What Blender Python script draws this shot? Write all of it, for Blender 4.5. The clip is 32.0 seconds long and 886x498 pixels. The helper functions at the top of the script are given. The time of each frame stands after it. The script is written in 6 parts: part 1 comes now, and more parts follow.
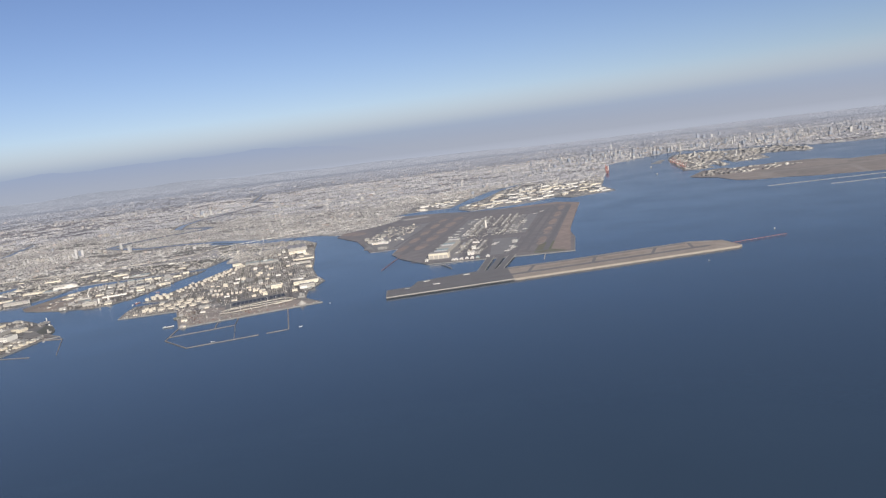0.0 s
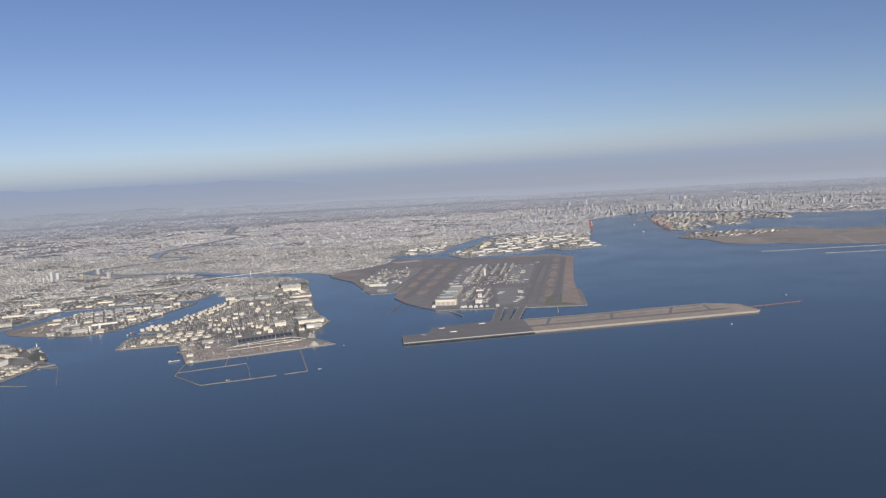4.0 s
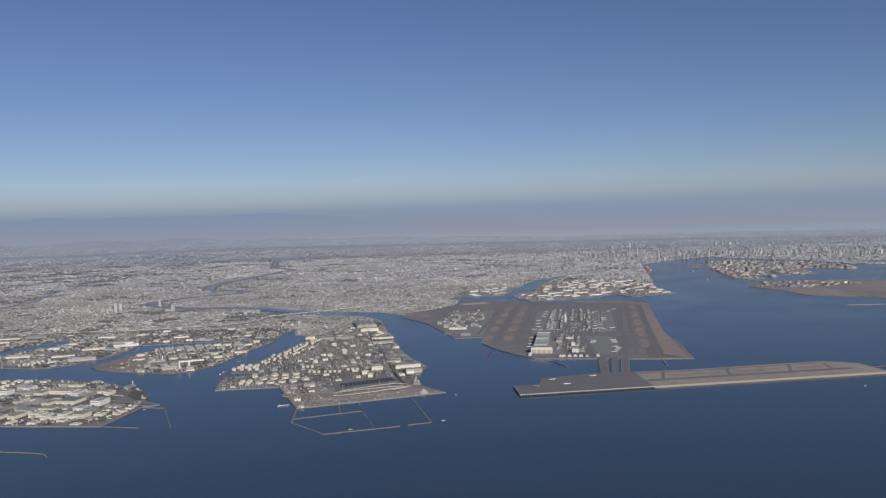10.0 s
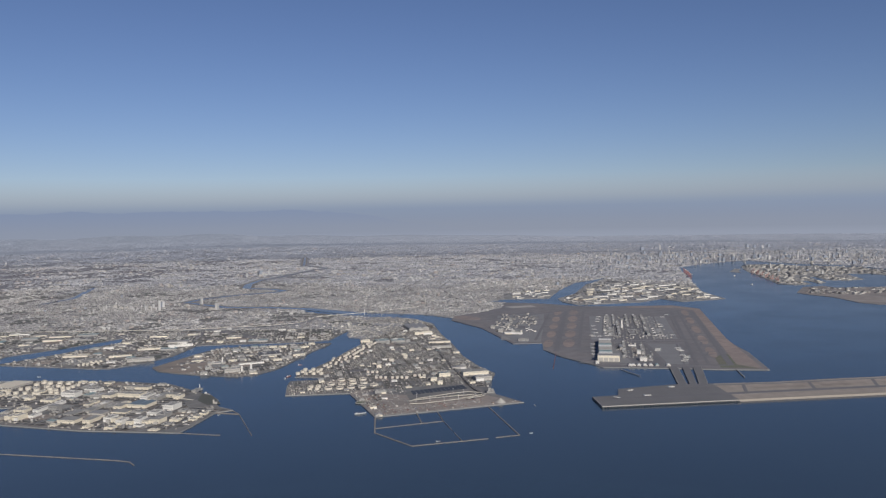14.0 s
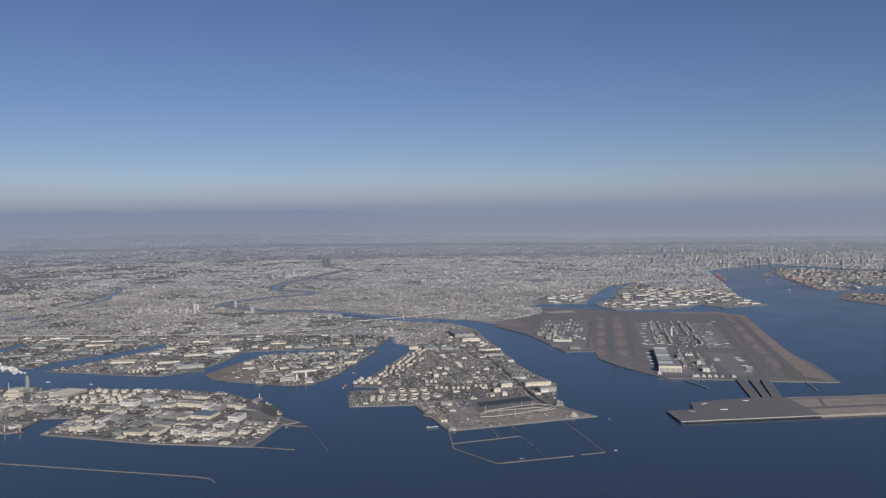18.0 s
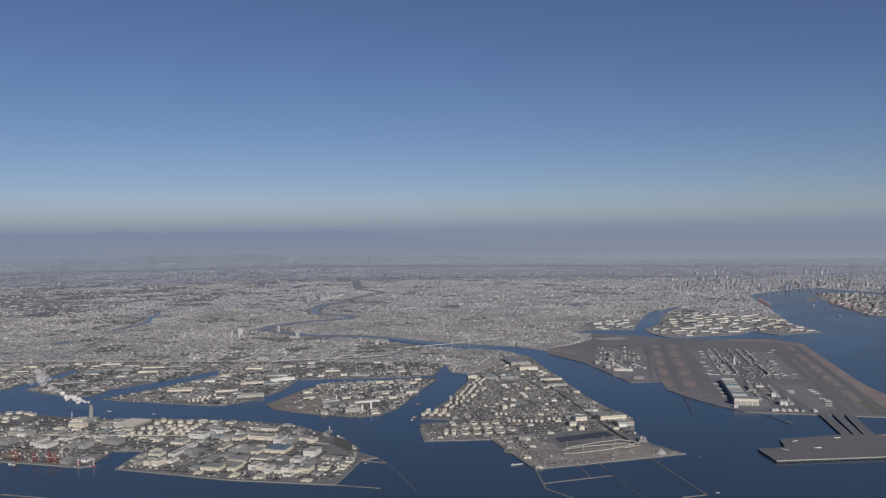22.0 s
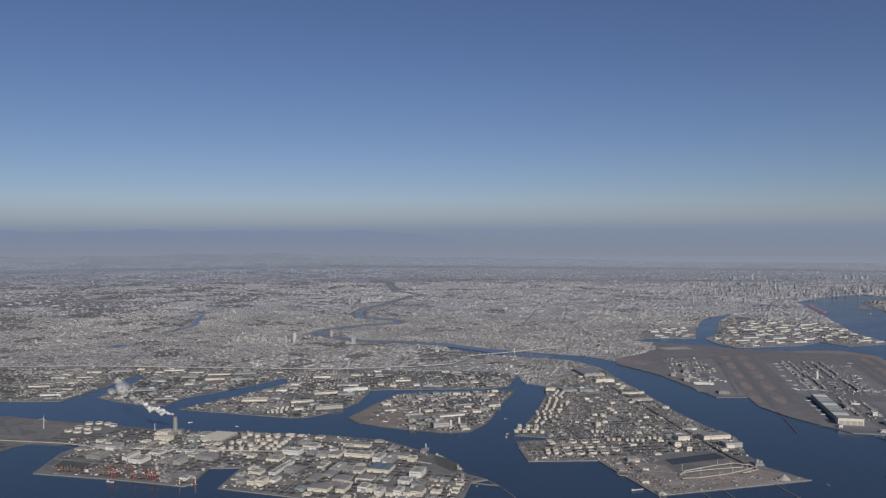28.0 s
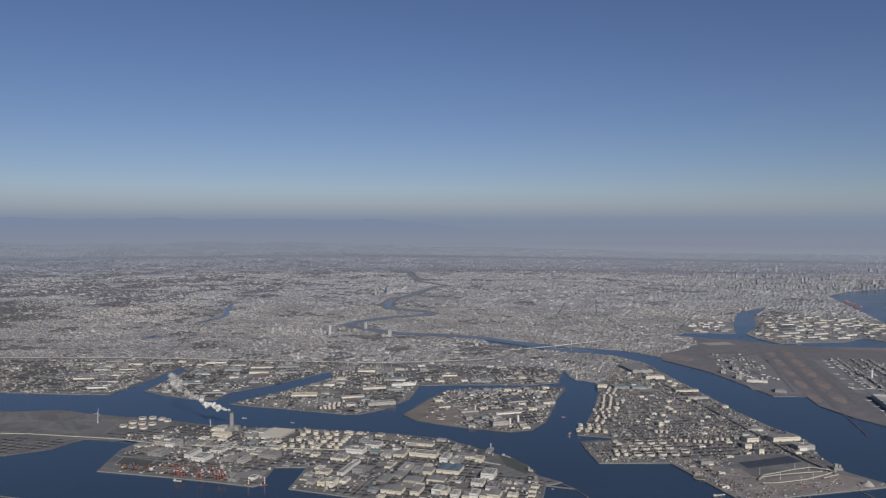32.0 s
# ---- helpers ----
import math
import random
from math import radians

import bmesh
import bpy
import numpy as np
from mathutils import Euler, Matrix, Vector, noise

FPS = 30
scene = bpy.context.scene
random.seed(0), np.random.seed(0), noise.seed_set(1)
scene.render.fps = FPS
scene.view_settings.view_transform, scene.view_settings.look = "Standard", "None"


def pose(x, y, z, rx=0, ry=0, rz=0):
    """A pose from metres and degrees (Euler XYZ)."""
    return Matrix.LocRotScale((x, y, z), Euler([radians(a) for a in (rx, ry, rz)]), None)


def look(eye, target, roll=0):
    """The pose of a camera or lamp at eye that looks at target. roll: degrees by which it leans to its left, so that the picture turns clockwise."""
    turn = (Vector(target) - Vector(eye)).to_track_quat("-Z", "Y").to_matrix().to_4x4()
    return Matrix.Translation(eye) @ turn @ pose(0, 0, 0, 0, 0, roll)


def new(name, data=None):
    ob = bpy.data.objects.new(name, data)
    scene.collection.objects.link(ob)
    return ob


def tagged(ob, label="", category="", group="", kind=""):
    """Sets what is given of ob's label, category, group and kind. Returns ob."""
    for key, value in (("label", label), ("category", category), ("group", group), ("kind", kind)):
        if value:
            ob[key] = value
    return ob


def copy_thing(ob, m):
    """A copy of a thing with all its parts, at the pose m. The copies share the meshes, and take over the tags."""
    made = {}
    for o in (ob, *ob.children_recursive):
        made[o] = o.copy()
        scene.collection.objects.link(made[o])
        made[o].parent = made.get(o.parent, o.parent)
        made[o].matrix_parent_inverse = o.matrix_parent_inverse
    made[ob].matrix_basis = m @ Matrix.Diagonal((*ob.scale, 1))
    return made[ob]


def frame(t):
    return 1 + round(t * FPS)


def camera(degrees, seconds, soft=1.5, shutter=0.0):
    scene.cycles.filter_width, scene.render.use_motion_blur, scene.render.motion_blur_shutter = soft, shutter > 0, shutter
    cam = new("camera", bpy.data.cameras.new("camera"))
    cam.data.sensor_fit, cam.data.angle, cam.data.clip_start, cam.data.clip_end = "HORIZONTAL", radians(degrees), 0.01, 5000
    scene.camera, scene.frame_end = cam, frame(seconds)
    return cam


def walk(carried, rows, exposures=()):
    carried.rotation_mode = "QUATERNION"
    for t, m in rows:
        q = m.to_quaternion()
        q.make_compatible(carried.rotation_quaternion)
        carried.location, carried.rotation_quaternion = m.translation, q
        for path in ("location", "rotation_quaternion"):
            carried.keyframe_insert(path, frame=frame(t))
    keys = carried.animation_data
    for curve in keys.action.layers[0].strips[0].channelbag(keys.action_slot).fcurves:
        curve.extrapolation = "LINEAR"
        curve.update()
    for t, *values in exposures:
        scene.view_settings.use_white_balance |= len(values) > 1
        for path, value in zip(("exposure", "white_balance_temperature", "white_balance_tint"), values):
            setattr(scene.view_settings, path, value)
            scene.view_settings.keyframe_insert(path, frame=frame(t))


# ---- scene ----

from mathutils.geometry import tessellate_polygon

# One unit stands for ten metres of the real bay, so that the whole plain lies within the lens's reach.
cam = camera(59.11, 32.0, soft=1.32)
PATH = [
    (0, (-0.00, -0.00, 117.45), (0.446, 99.038, 103.625), -7.27),
    (0.5, (-6.07, 1.88, 117.98), (-4.631, 100.657, 102.465), -8.52),
    (1, (-12.12, 3.76, 118.53), (-10.686, 102.234, 101.170), -9.02),
    (1.5, (-18.17, 5.65, 119.09), (-16.096, 104.258, 102.591), -7.86),
    (2, (-24.20, 7.54, 119.67), (-19.919, 106.506, 105.961), -4.66),
    (2.5, (-30.22, 9.44, 120.26), (-24.963, 108.484, 107.514), -4.22),
    (3, (-36.23, 11.34, 120.88), (-30.622, 110.530, 109.475), -3.95),
    (3.5, (-42.23, 13.25, 121.50), (-36.099, 112.574, 111.691), -3.34),
    (5.5, (-66.11, 20.90, 124.16), (-59.987, 120.557, 118.591), -3.69),
    (6, (-72.05, 22.82, 124.86), (-64.991, 122.508, 121.299), -3.28),
    (6.5, (-77.98, 24.74, 125.58), (-69.721, 124.392, 124.050), -3.32),
    (7, (-83.90, 26.67, 126.31), (-76.225, 126.376, 126.331), -3.24),
    (7.5, (-89.80, 28.60, 127.05), (-83.034, 128.365, 126.155), -2.96),
    (8, (-95.70, 30.53, 127.80), (-89.219, 130.286, 125.294), -2.67),
    (8.5, (-101.58, 32.46, 128.57), (-95.987, 132.253, 125.450), -2.46),
    (9, (-107.46, 34.39, 129.35), (-102.669, 134.219, 125.970), -2.01),
    (9.5, (-113.32, 36.32, 130.14), (-108.607, 136.165, 127.099), -2.07),
    (10, (-119.17, 38.26, 130.94), (-115.534, 138.115, 127.080), -1.79),
    (10.5, (-125.01, 40.19, 131.75), (-122.295, 140.011, 126.468), -1.61),
    (11, (-130.83, 42.12, 132.57), (-128.556, 141.941, 127.054), -1.44),
    (11.5, (-136.65, 44.05, 133.40), (-134.676, 143.907, 128.429), -1.39),
    (12, (-142.45, 45.98, 134.24), (-140.637, 145.854, 129.549), -1.21),
    (12.5, (-148.25, 47.91, 135.09), (-146.537, 147.796, 130.666), -1.12),
    (13, (-154.03, 49.83, 135.95), (-152.359, 149.728, 131.658), -1.08),
    (13.5, (-159.80, 51.76, 136.81), (-158.107, 151.655, 132.597), -1.03),
    (14, (-165.55, 53.68, 137.68), (-163.919, 153.580, 133.563), -1.10),
    (14.5, (-171.30, 55.59, 138.56), (-169.770, 155.500, 134.486), -1.10),
    (16.5, (-194.17, 63.22, 142.11), (-193.087, 163.141, 138.348), -1.02),
    (17, (-199.85, 65.11, 143.01), (-198.841, 165.023, 138.987), -0.96),
    (17.5, (-205.53, 66.99, 143.91), (-204.805, 166.903, 139.680), -0.86),
    (18, (-211.19, 68.87, 144.81), (-210.570, 168.783, 140.624), -0.84),
    (18.5, (-216.84, 70.74, 145.71), (-216.634, 170.662, 141.688), -0.72),
    (19, (-222.48, 72.61, 146.61), (-222.482, 172.581, 144.404), -0.81),
    (19.5, (-228.11, 74.46, 147.51), (-228.928, 174.437, 145.558), -0.83),
    (20, (-233.73, 76.30, 148.40), (-234.659, 176.282, 146.567), -0.83),
    (20.5, (-239.33, 78.14, 149.30), (-240.554, 178.119, 147.868), -0.83),
    (21, (-244.92, 79.96, 150.19), (-246.330, 179.943, 148.984), -0.78),
    (21.5, (-250.50, 81.77, 151.07), (-251.927, 181.755, 149.937), -0.79),
    (22, (-256.07, 83.57, 151.95), (-257.645, 183.547, 150.363), -0.72),
    (22.5, (-261.62, 85.36, 152.82), (-263.496, 185.316, 150.568), -0.69),
    (23, (-267.16, 87.13, 153.69), (-269.021, 187.096, 151.706), -0.68),
    (23.5, (-272.69, 88.89, 154.55), (-274.718, 188.851, 152.470), -0.64),
    (24, (-278.21, 90.64, 155.40), (-280.540, 190.592, 153.452), -0.66),
    (24.5, (-283.71, 92.37, 156.23), (-285.905, 192.327, 154.421), -0.64),
    (25, (-289.21, 94.08, 157.06), (-291.548, 194.042, 155.507), -0.57),
    (25.5, (-294.69, 95.78, 157.87), (-297.082, 195.738, 156.386), -0.45),
    (27.5, (-316.48, 102.38, 160.98), (-319.878, 202.308, 159.313), -0.10),
    (28, (-321.89, 103.98, 161.72), (-325.399, 203.905, 160.009), -0.24),
    (28.5, (-327.29, 105.56, 162.44), (-331.087, 205.472, 160.647), 0.05),
    (29, (-332.68, 107.12, 163.14), (-336.665, 207.019, 161.243), 0.12),
    (29.5, (-338.06, 108.65, 163.81), (-342.124, 208.547, 161.808), 0.20),
    (30, (-343.42, 110.16, 164.47), (-347.683, 210.047, 162.378), 0.28),
    (30.5, (-348.78, 111.64, 165.10), (-353.132, 211.524, 162.894), 0.29),
    (31, (-354.11, 113.10, 165.70), (-358.558, 212.976, 163.388), 0.29),
    (31.5, (-359.44, 114.53, 166.28), (-364.044, 214.397, 163.801), 0.39),
    (32, (-364.75, 115.94, 166.83), (-369.423, 215.778, 163.658), 0.11),
]
walk(cam, [(t, look(eye, target, roll)) for t, eye, target, roll in PATH], [(0.0, 0.68, 6800, 10), (1.0, 0.86, 6800, 10), (2.0, 0.76, 6780, 10), (3.5, 0.6, 6750, 10), (5.5, 0.26, 6600, 10), (7.0, 0.1, 6500, 10), (9.0, 0.14, 6500, 10), (13.0, 0.2, 6500, 10), (18.0, 0.08, 6450, 10), (20.0, 0.02, 6450, 10), (22.0, -0.02, 6450, 10), (32.0, -0.04, 6450, 10)])

# ---- light ----
SUN_AZ, SUN_EL = radians(160), radians(28)   # clockwise from +y; above the horizon
world = bpy.data.worlds.new("sky")
scene.world = world
world.use_nodes = True
wn, wl = world.node_tree.nodes, world.node_tree.links
sky = wn.new("ShaderNodeTexSky")
sky.sky_type, sky.sun_disc = "NISHITA", False
sky.sun_elevation, sky.sun_rotation = SUN_EL, SUN_AZ
sky.altitude, sky.air_density, sky.dust_density, sky.ozone_density = 1400, 1.0, 0.6, 1.6
tint = wn.new("ShaderNodeMix")          # cold winter air: deeper blue than the clear-sky model
tint.data_type, tint.blend_type = "RGBA", "MULTIPLY"
tint.inputs[0].default_value, tint.inputs[7].default_value = 1.0, (0.725, 0.765, 0.985, 1)
wl.new(sky.outputs["Color"], tint.inputs[6])
wl.new(tint.outputs[2], wn["Background"].inputs["Color"])
wn["Background"].inputs["Strength"].default_value = 0.058
sun = new("sun", bpy.data.lights.new("sun", "SUN"))
sun.data.energy, sun.data.angle, sun.data.color = 4.1, radians(0.5), (1.0, 0.945, 0.865)
sun.matrix_world = look((0, 0, 900), (-math.sin(SUN_AZ) * math.cos(SUN_EL), -math.cos(SUN_AZ) * math.cos(SUN_EL), 900 - math.sin(SUN_EL)))


# ---- materials ----
def ramp(nt, fac, stops, mode="LINEAR"):
    n = nt.nodes.new("ShaderNodeValToRGB")
    n.color_ramp.interpolation = mode
    while len(n.color_ramp.elements) < len(stops):
        n.color_ramp.elements.new(0.5)
    for e, (p, c) in zip(n.color_ramp.elements, stops):
        e.position, e.color = p, (*c, 1) if len(c) == 3 else c
    nt.links.new(fac, n.inputs["Fac"])
    return n.outputs["Color"]


def mixc(nt, fac, a, b, mode="MIX"):
    n = nt.nodes.new("ShaderNodeMix")
    n.data_type, n.blend_type = "RGBA", mode
    for sock, v in ((n.inputs[0], fac), (n.inputs[6], a), (n.inputs[7], b)):
        if isinstance(v, bpy.types.NodeSocket):
            nt.links.new(v, sock)
        elif isinstance(v, tuple):
            sock.default_value = (*v, 1)
        else:
            sock.default_value = v
    return n.outputs[2]


def tex(nt, kind, scale, coord, **kw):
    n = nt.nodes.new("ShaderNodeTex" + kind)
    nt.links.new(coord, n.inputs["Vector"])
    n.inputs["Scale"].default_value = scale
    for k, v in kw.items():
        if k == "feature":
            n.feature = v
        else:
            n.inputs[k].default_value = v
    return n


def base(name, rough=0.85, metallic=0.0):
    m = bpy.data.materials.new(name)
    m.use_nodes = True
    nt = m.node_tree
    b = nt.nodes["Principled BSDF"]
    b.inputs["Roughness"].default_value, b.inputs["Metallic"].default_value = rough, metallic
    co = nt.nodes.new("ShaderNodeTexCoord")
    return m, nt, b, co.outputs["Object"]


def bumped(nt, b, height, strength, distance):
    n = nt.nodes.new("ShaderNodeBump")
    n.inputs["Strength"].default_value, n.inputs["Distance"].default_value = strength, distance
    nt.links.new(height, n.inputs["Height"])
    nt.links.new(n.outputs["Normal"], b.inputs["Normal"])


def plain(name, colour, rough=0.7, metallic=0.0, vary=0.25, scale=0.6):
    """Paint, concrete or metal with blotches at two scales."""
    m, nt, b, co = base(name, rough, metallic)
    n1, n2 = tex(nt, "Noise", scale, co, Detail=4.0), tex(nt, "Noise", scale * 9, co, Detail=3.0)
    dark = tuple(c * (1 - vary) for c in colour)
    lite = tuple(min(0.9, c * (1 + vary * 0.6)) for c in colour)
    c = mixc(nt, n1.outputs["Fac"], dark, lite)
    c = mixc(nt, 0.3, c, ramp(nt, n2.outputs["Fac"], [(0.3, dark), (0.7, lite)]))
    nt.links.new(c, b.inputs["Base Color"])
    bumped(nt, b, n2.outputs["Fac"], 0.15, 0.1)
    return m


def per_piece(name, roofs, walls, rough=0.75):
    """Many buildings in one mesh: each takes its own roof and wall colour."""
    m, nt, b, co = base(name, rough)
    g = nt.nodes.new("ShaderNodeNewGeometry")
    r = ramp(nt, g.outputs["Random Per Island"], roofs, "CONSTANT")
    w = nt.nodes.new("ShaderNodeTexWhiteNoise")
    w.noise_dimensions = "1D"
    nt.links.new(g.outputs["Random Per Island"], w.inputs["W"])
    wc = ramp(nt, w.outputs["Value"], walls, "CONSTANT")
    s = nt.nodes.new("ShaderNodeSeparateXYZ")
    nt.links.new(g.outputs["True Normal"], s.inputs[0])
    up = ramp(nt, s.outputs["Z"], [(0.3, (0, 0, 0)), (0.5, (1, 1, 1))])
    n = tex(nt, "Noise", 1.5, co, Detail=3.0)
    c = mixc(nt, up, wc, r)
    q = tex(nt, "Noise", 0.013, co, Detail=4.0)      # districts differ in age and tone
    c = mixc(nt, 0.8, c, ramp(nt, q.outputs["Fac"], [(0.36, (0.6, 0.6, 0.62)), (0.64, (1, 1, 1))]), "MULTIPLY")
    q2 = tex(nt, "Noise", 0.06, co, Detail=3.0)      # single quarters
    c = mixc(nt, 0.5, c, ramp(nt, q2.outputs["Fac"], [(0.38, (0.62, 0.61, 0.6)), (0.6, (1, 1, 1))]), "MULTIPLY")
    c = mixc(nt, 0.35, c, ramp(nt, n.outputs["Fac"], [(0.3, (0.35, 0.35, 0.35)), (0.7, (1, 1, 1))]), "MULTIPLY")
    nt.links.new(c, b.inputs["Base Color"])
    return m


def land_mat(name, a, b_, c_, street, cell, streets=0.5):
    """Built-up ground: lots, yards and street lines, with wide tracts of different tone."""
    m, nt, b, co = base(name, 0.9)
    wide = tex(nt, "Noise", 0.006, co, Detail=5.0)
    lots = tex(nt, "Voronoi", cell, co)
    fine = tex(nt, "Noise", cell * 4, co, Detail=4.0)
    edge = tex(nt, "Voronoi", cell * 0.35, co, feature="DISTANCE_TO_EDGE")
    c = mixc(nt, ramp(nt, wide.outputs["Fac"], [(0.38, (0, 0, 0)), (0.62, (1, 1, 1))]), a, b_)
    c = mixc(nt, ramp(nt, lots.outputs["Color"], [(0.35, (0, 0, 0)), (0.75, (0.8, 0.8, 0.8))]), c, c_)
    c = mixc(nt, 0.5, c, ramp(nt, fine.outputs["Fac"], [(0.3, (0.55, 0.55, 0.55)), (0.7, (1, 1, 1))]), "MULTIPLY")
    c = mixc(nt, ramp(nt, edge.outputs["Distance"], [(0.02, (streets,) * 3), (0.05, (0, 0, 0))]), c, street)
    nt.links.new(c, b.inputs["Base Color"])
    bumped(nt, b, fine.outputs["Fac"], 0.3, 0.3)
    return m


def water_mat(name, colour):
    m, nt, b, co = base(name, 0.22)
    n1, n2, n3 = tex(nt, "Noise", 0.9, co, Detail=5.0), tex(nt, "Noise", 0.012, co, Detail=4.0), tex(nt, "Noise", 0.16, co, Detail=4.0)
    c = mixc(nt, n2.outputs["Fac"], tuple(v * 0.92 for v in colour), tuple(v * 1.08 for v in colour))
    nt.links.new(c, b.inputs["Base Color"])
    nt.links.new(ramp(nt, n2.outputs["Fac"], [(0.3, (0.16,) * 3), (0.7, (0.22,) * 3)]), b.inputs["Roughness"])
    h = mixc(nt, 0.4, n1.outputs["Fac"], n3.outputs["Fac"])
    bumped(nt, b, h, 0.1, 0.5)
    b.inputs["IOR"].default_value = 1.33
    return m


SEA = water_mat("sea_water", (0.029, 0.049, 0.075))
CITY = land_mat("city_ground", (0.260, 0.261, 0.279), (0.325, 0.326, 0.343), (0.208, 0.211, 0.224), (0.195, 0.198, 0.211), 0.07)
INDUST = land_mat("works_ground", (0.157, 0.154, 0.152), (0.195, 0.184, 0.175), (0.125, 0.128, 0.132), (0.239, 0.241, 0.236), 0.06, 0.3)
SHORE = land_mat("shore_works_ground", (0.155, 0.152, 0.148), (0.19, 0.182, 0.172), (0.125, 0.125, 0.12), (0.23, 0.225, 0.215), 0.045, 0.35)
FALLOW = land_mat("fallow_fill_ground", (0.225, 0.2, 0.188), (0.255, 0.226, 0.21), (0.19, 0.175, 0.168), (0.28, 0.265, 0.25), 0.02, 0.4)
# lighter ground than SHORE, lifted further by distance haze put into the colour
NORTH = land_mat("north_works_ground", (0.24, 0.236, 0.233), (0.275, 0.266, 0.258), (0.2, 0.199, 0.194), (0.28, 0.276, 0.27), 0.06, 0.3)
FIELD = land_mat("airfield_grass", (0.178, 0.169, 0.175), (0.194, 0.181, 0.184), (0.157, 0.154, 0.164), (0.166, 0.164, 0.173), 0.02, 0.25)
WILD = land_mat("dry_reclaimed_ground", (0.225, 0.19, 0.165), (0.26, 0.22, 0.19), (0.18, 0.16, 0.14), (0.3, 0.28, 0.25), 0.02, 0.4)
BROWN = land_mat("russet_winter_grass", (0.256, 0.208, 0.190), (0.282, 0.228, 0.205), (0.226, 0.189, 0.176), (0.238, 0.198, 0.181), 0.03, 0.1)
GRASS_DRY = land_mat("dry_strip_grass", (0.25, 0.215, 0.188), (0.275, 0.235, 0.205), (0.22, 0.19, 0.168), (0.23, 0.2, 0.175), 0.04, 0.1)
PINKSOIL = land_mat("pinkish_fill_soil", (0.257, 0.223, 0.202), (0.291, 0.252, 0.230), (0.209, 0.187, 0.174), (0.320, 0.304, 0.280), 0.06, 0.3)
ROOFS = [(0, (0.278, 0.275, 0.286)), (0.16, (0.185, 0.183, 0.195)), (0.32, (0.344, 0.336, 0.339)), (0.46, (0.218, 0.210, 0.212)), (0.58, (0.392, 0.383, 0.379)),
         (0.7, (0.246, 0.226, 0.219)), (0.8, (0.316, 0.291, 0.276)), (0.88, (0.163, 0.162, 0.171)), (0.955, (0.610, 0.598, 0.576))]
WALLS = [(0, (0.41, 0.4, 0.39)), (0.3, (0.33, 0.32, 0.312)), (0.52, (0.48, 0.468, 0.445)), (0.74, (0.28, 0.272, 0.27)), (0.9, (0.58, 0.565, 0.53))]
TOWN = per_piece("town_buildings", ROOFS, WALLS)
# whole blocks of houses: roofs even out; distance haze is painted into the colours
HAZY_BLOCKS = per_piece("hazy_town_blocks", [(0, (0.345, 0.356, 0.394)), (0.26, (0.281, 0.290, 0.325)), (0.48, (0.398, 0.407, 0.439)), (0.68, (0.314, 0.314, 0.332)), (0.84, (0.351, 0.345, 0.355)), (0.95, (0.538, 0.547, 0.568))],
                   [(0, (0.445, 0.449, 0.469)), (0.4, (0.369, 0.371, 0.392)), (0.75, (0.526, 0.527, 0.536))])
HAZY_SUBURB = per_piece("hazy_suburb_blocks", [(0, (0.270, 0.280, 0.318)), (0.35, (0.232, 0.241, 0.277)), (0.65, (0.304, 0.314, 0.349)), (0.93, (0.372, 0.381, 0.411))], [(0, (0.311, 0.330, 0.381)), (0.5, (0.279, 0.298, 0.350)), (0.85, (0.340, 0.357, 0.406))])
CONCRETE = plain("concrete", (0.23, 0.228, 0.222), 0.85)
PALE = plain("pale_concrete", (0.34, 0.325, 0.3), 0.85)
ASPHALT = plain("asphalt", (0.1, 0.098, 0.103), 0.85, vary=0.3, scale=0.1)
TARMAC = plain("worn_runway_asphalt", (0.14, 0.137, 0.145), 0.85, vary=0.25, scale=0.1)
APRON = plain("apron_concrete", (0.195, 0.193, 0.198), 0.8, vary=0.25, scale=0.08)
WHITE = plain("white_paint", (0.6, 0.582, 0.545), 0.5, vary=0.12)
CREAM = plain("cream_paint", (0.6, 0.545, 0.44), 0.6, vary=0.15)
GREY = plain("grey_sheet_metal", (0.28, 0.273, 0.262), 0.55, 0.1)
DARK = plain("dark_sheet_roof", (0.11, 0.11, 0.115), 0.6)
BLUE = plain("blue_sheet_roof", (0.13, 0.17, 0.2), 0.5)
TEAL = plain("teal_sheet_roof", (0.2, 0.27, 0.27), 0.5)
RED = plain("red_paint", (0.27, 0.1, 0.083), 0.6)
RUST = plain("dull_red_paint", (0.24, 0.1, 0.09), 0.8)


def thin(name, share):
    """Steam that lets part of the light through in shreds."""
    m, nt, b, co = base(name, 1.0)
    b.inputs["Base Color"].default_value = (0.66, 0.64, 0.62, 1)
    n = tex(nt, "Noise", 0.35 if share < 0.6 else 0.5, co, Detail=5.0)
    nt.links.new(ramp(nt, n.outputs["Fac"], [(0.3, (0, 0, 0)) if share < 0.6 else (0.2, (0.35,) * 3), (0.7, (share,) * 3)]), b.inputs["Alpha"])
    return m


MIST = thin("thin_steam", 0.3)
STEAM = thin("dense_steam", 0.95)


# ---- geometry helpers ----
def mesh_of(name, verts, faces, mat):
    me = bpy.data.meshes.new(name)
    me.from_pydata(verts, [], faces)
    me.materials.append(mat)
    me.update()
    return me


def part(name, me, parent, label=""):
    ob = new(name, me)
    ob.parent = parent
    return tagged(ob, label)


def thing(name, label, category, at=(0, 0, 0), turn=0.0, group="", kind=""):
    ob = new(name)
    ob.matrix_world = pose(*at, 0, 0, turn)
    return tagged(ob, label, category, group, kind)


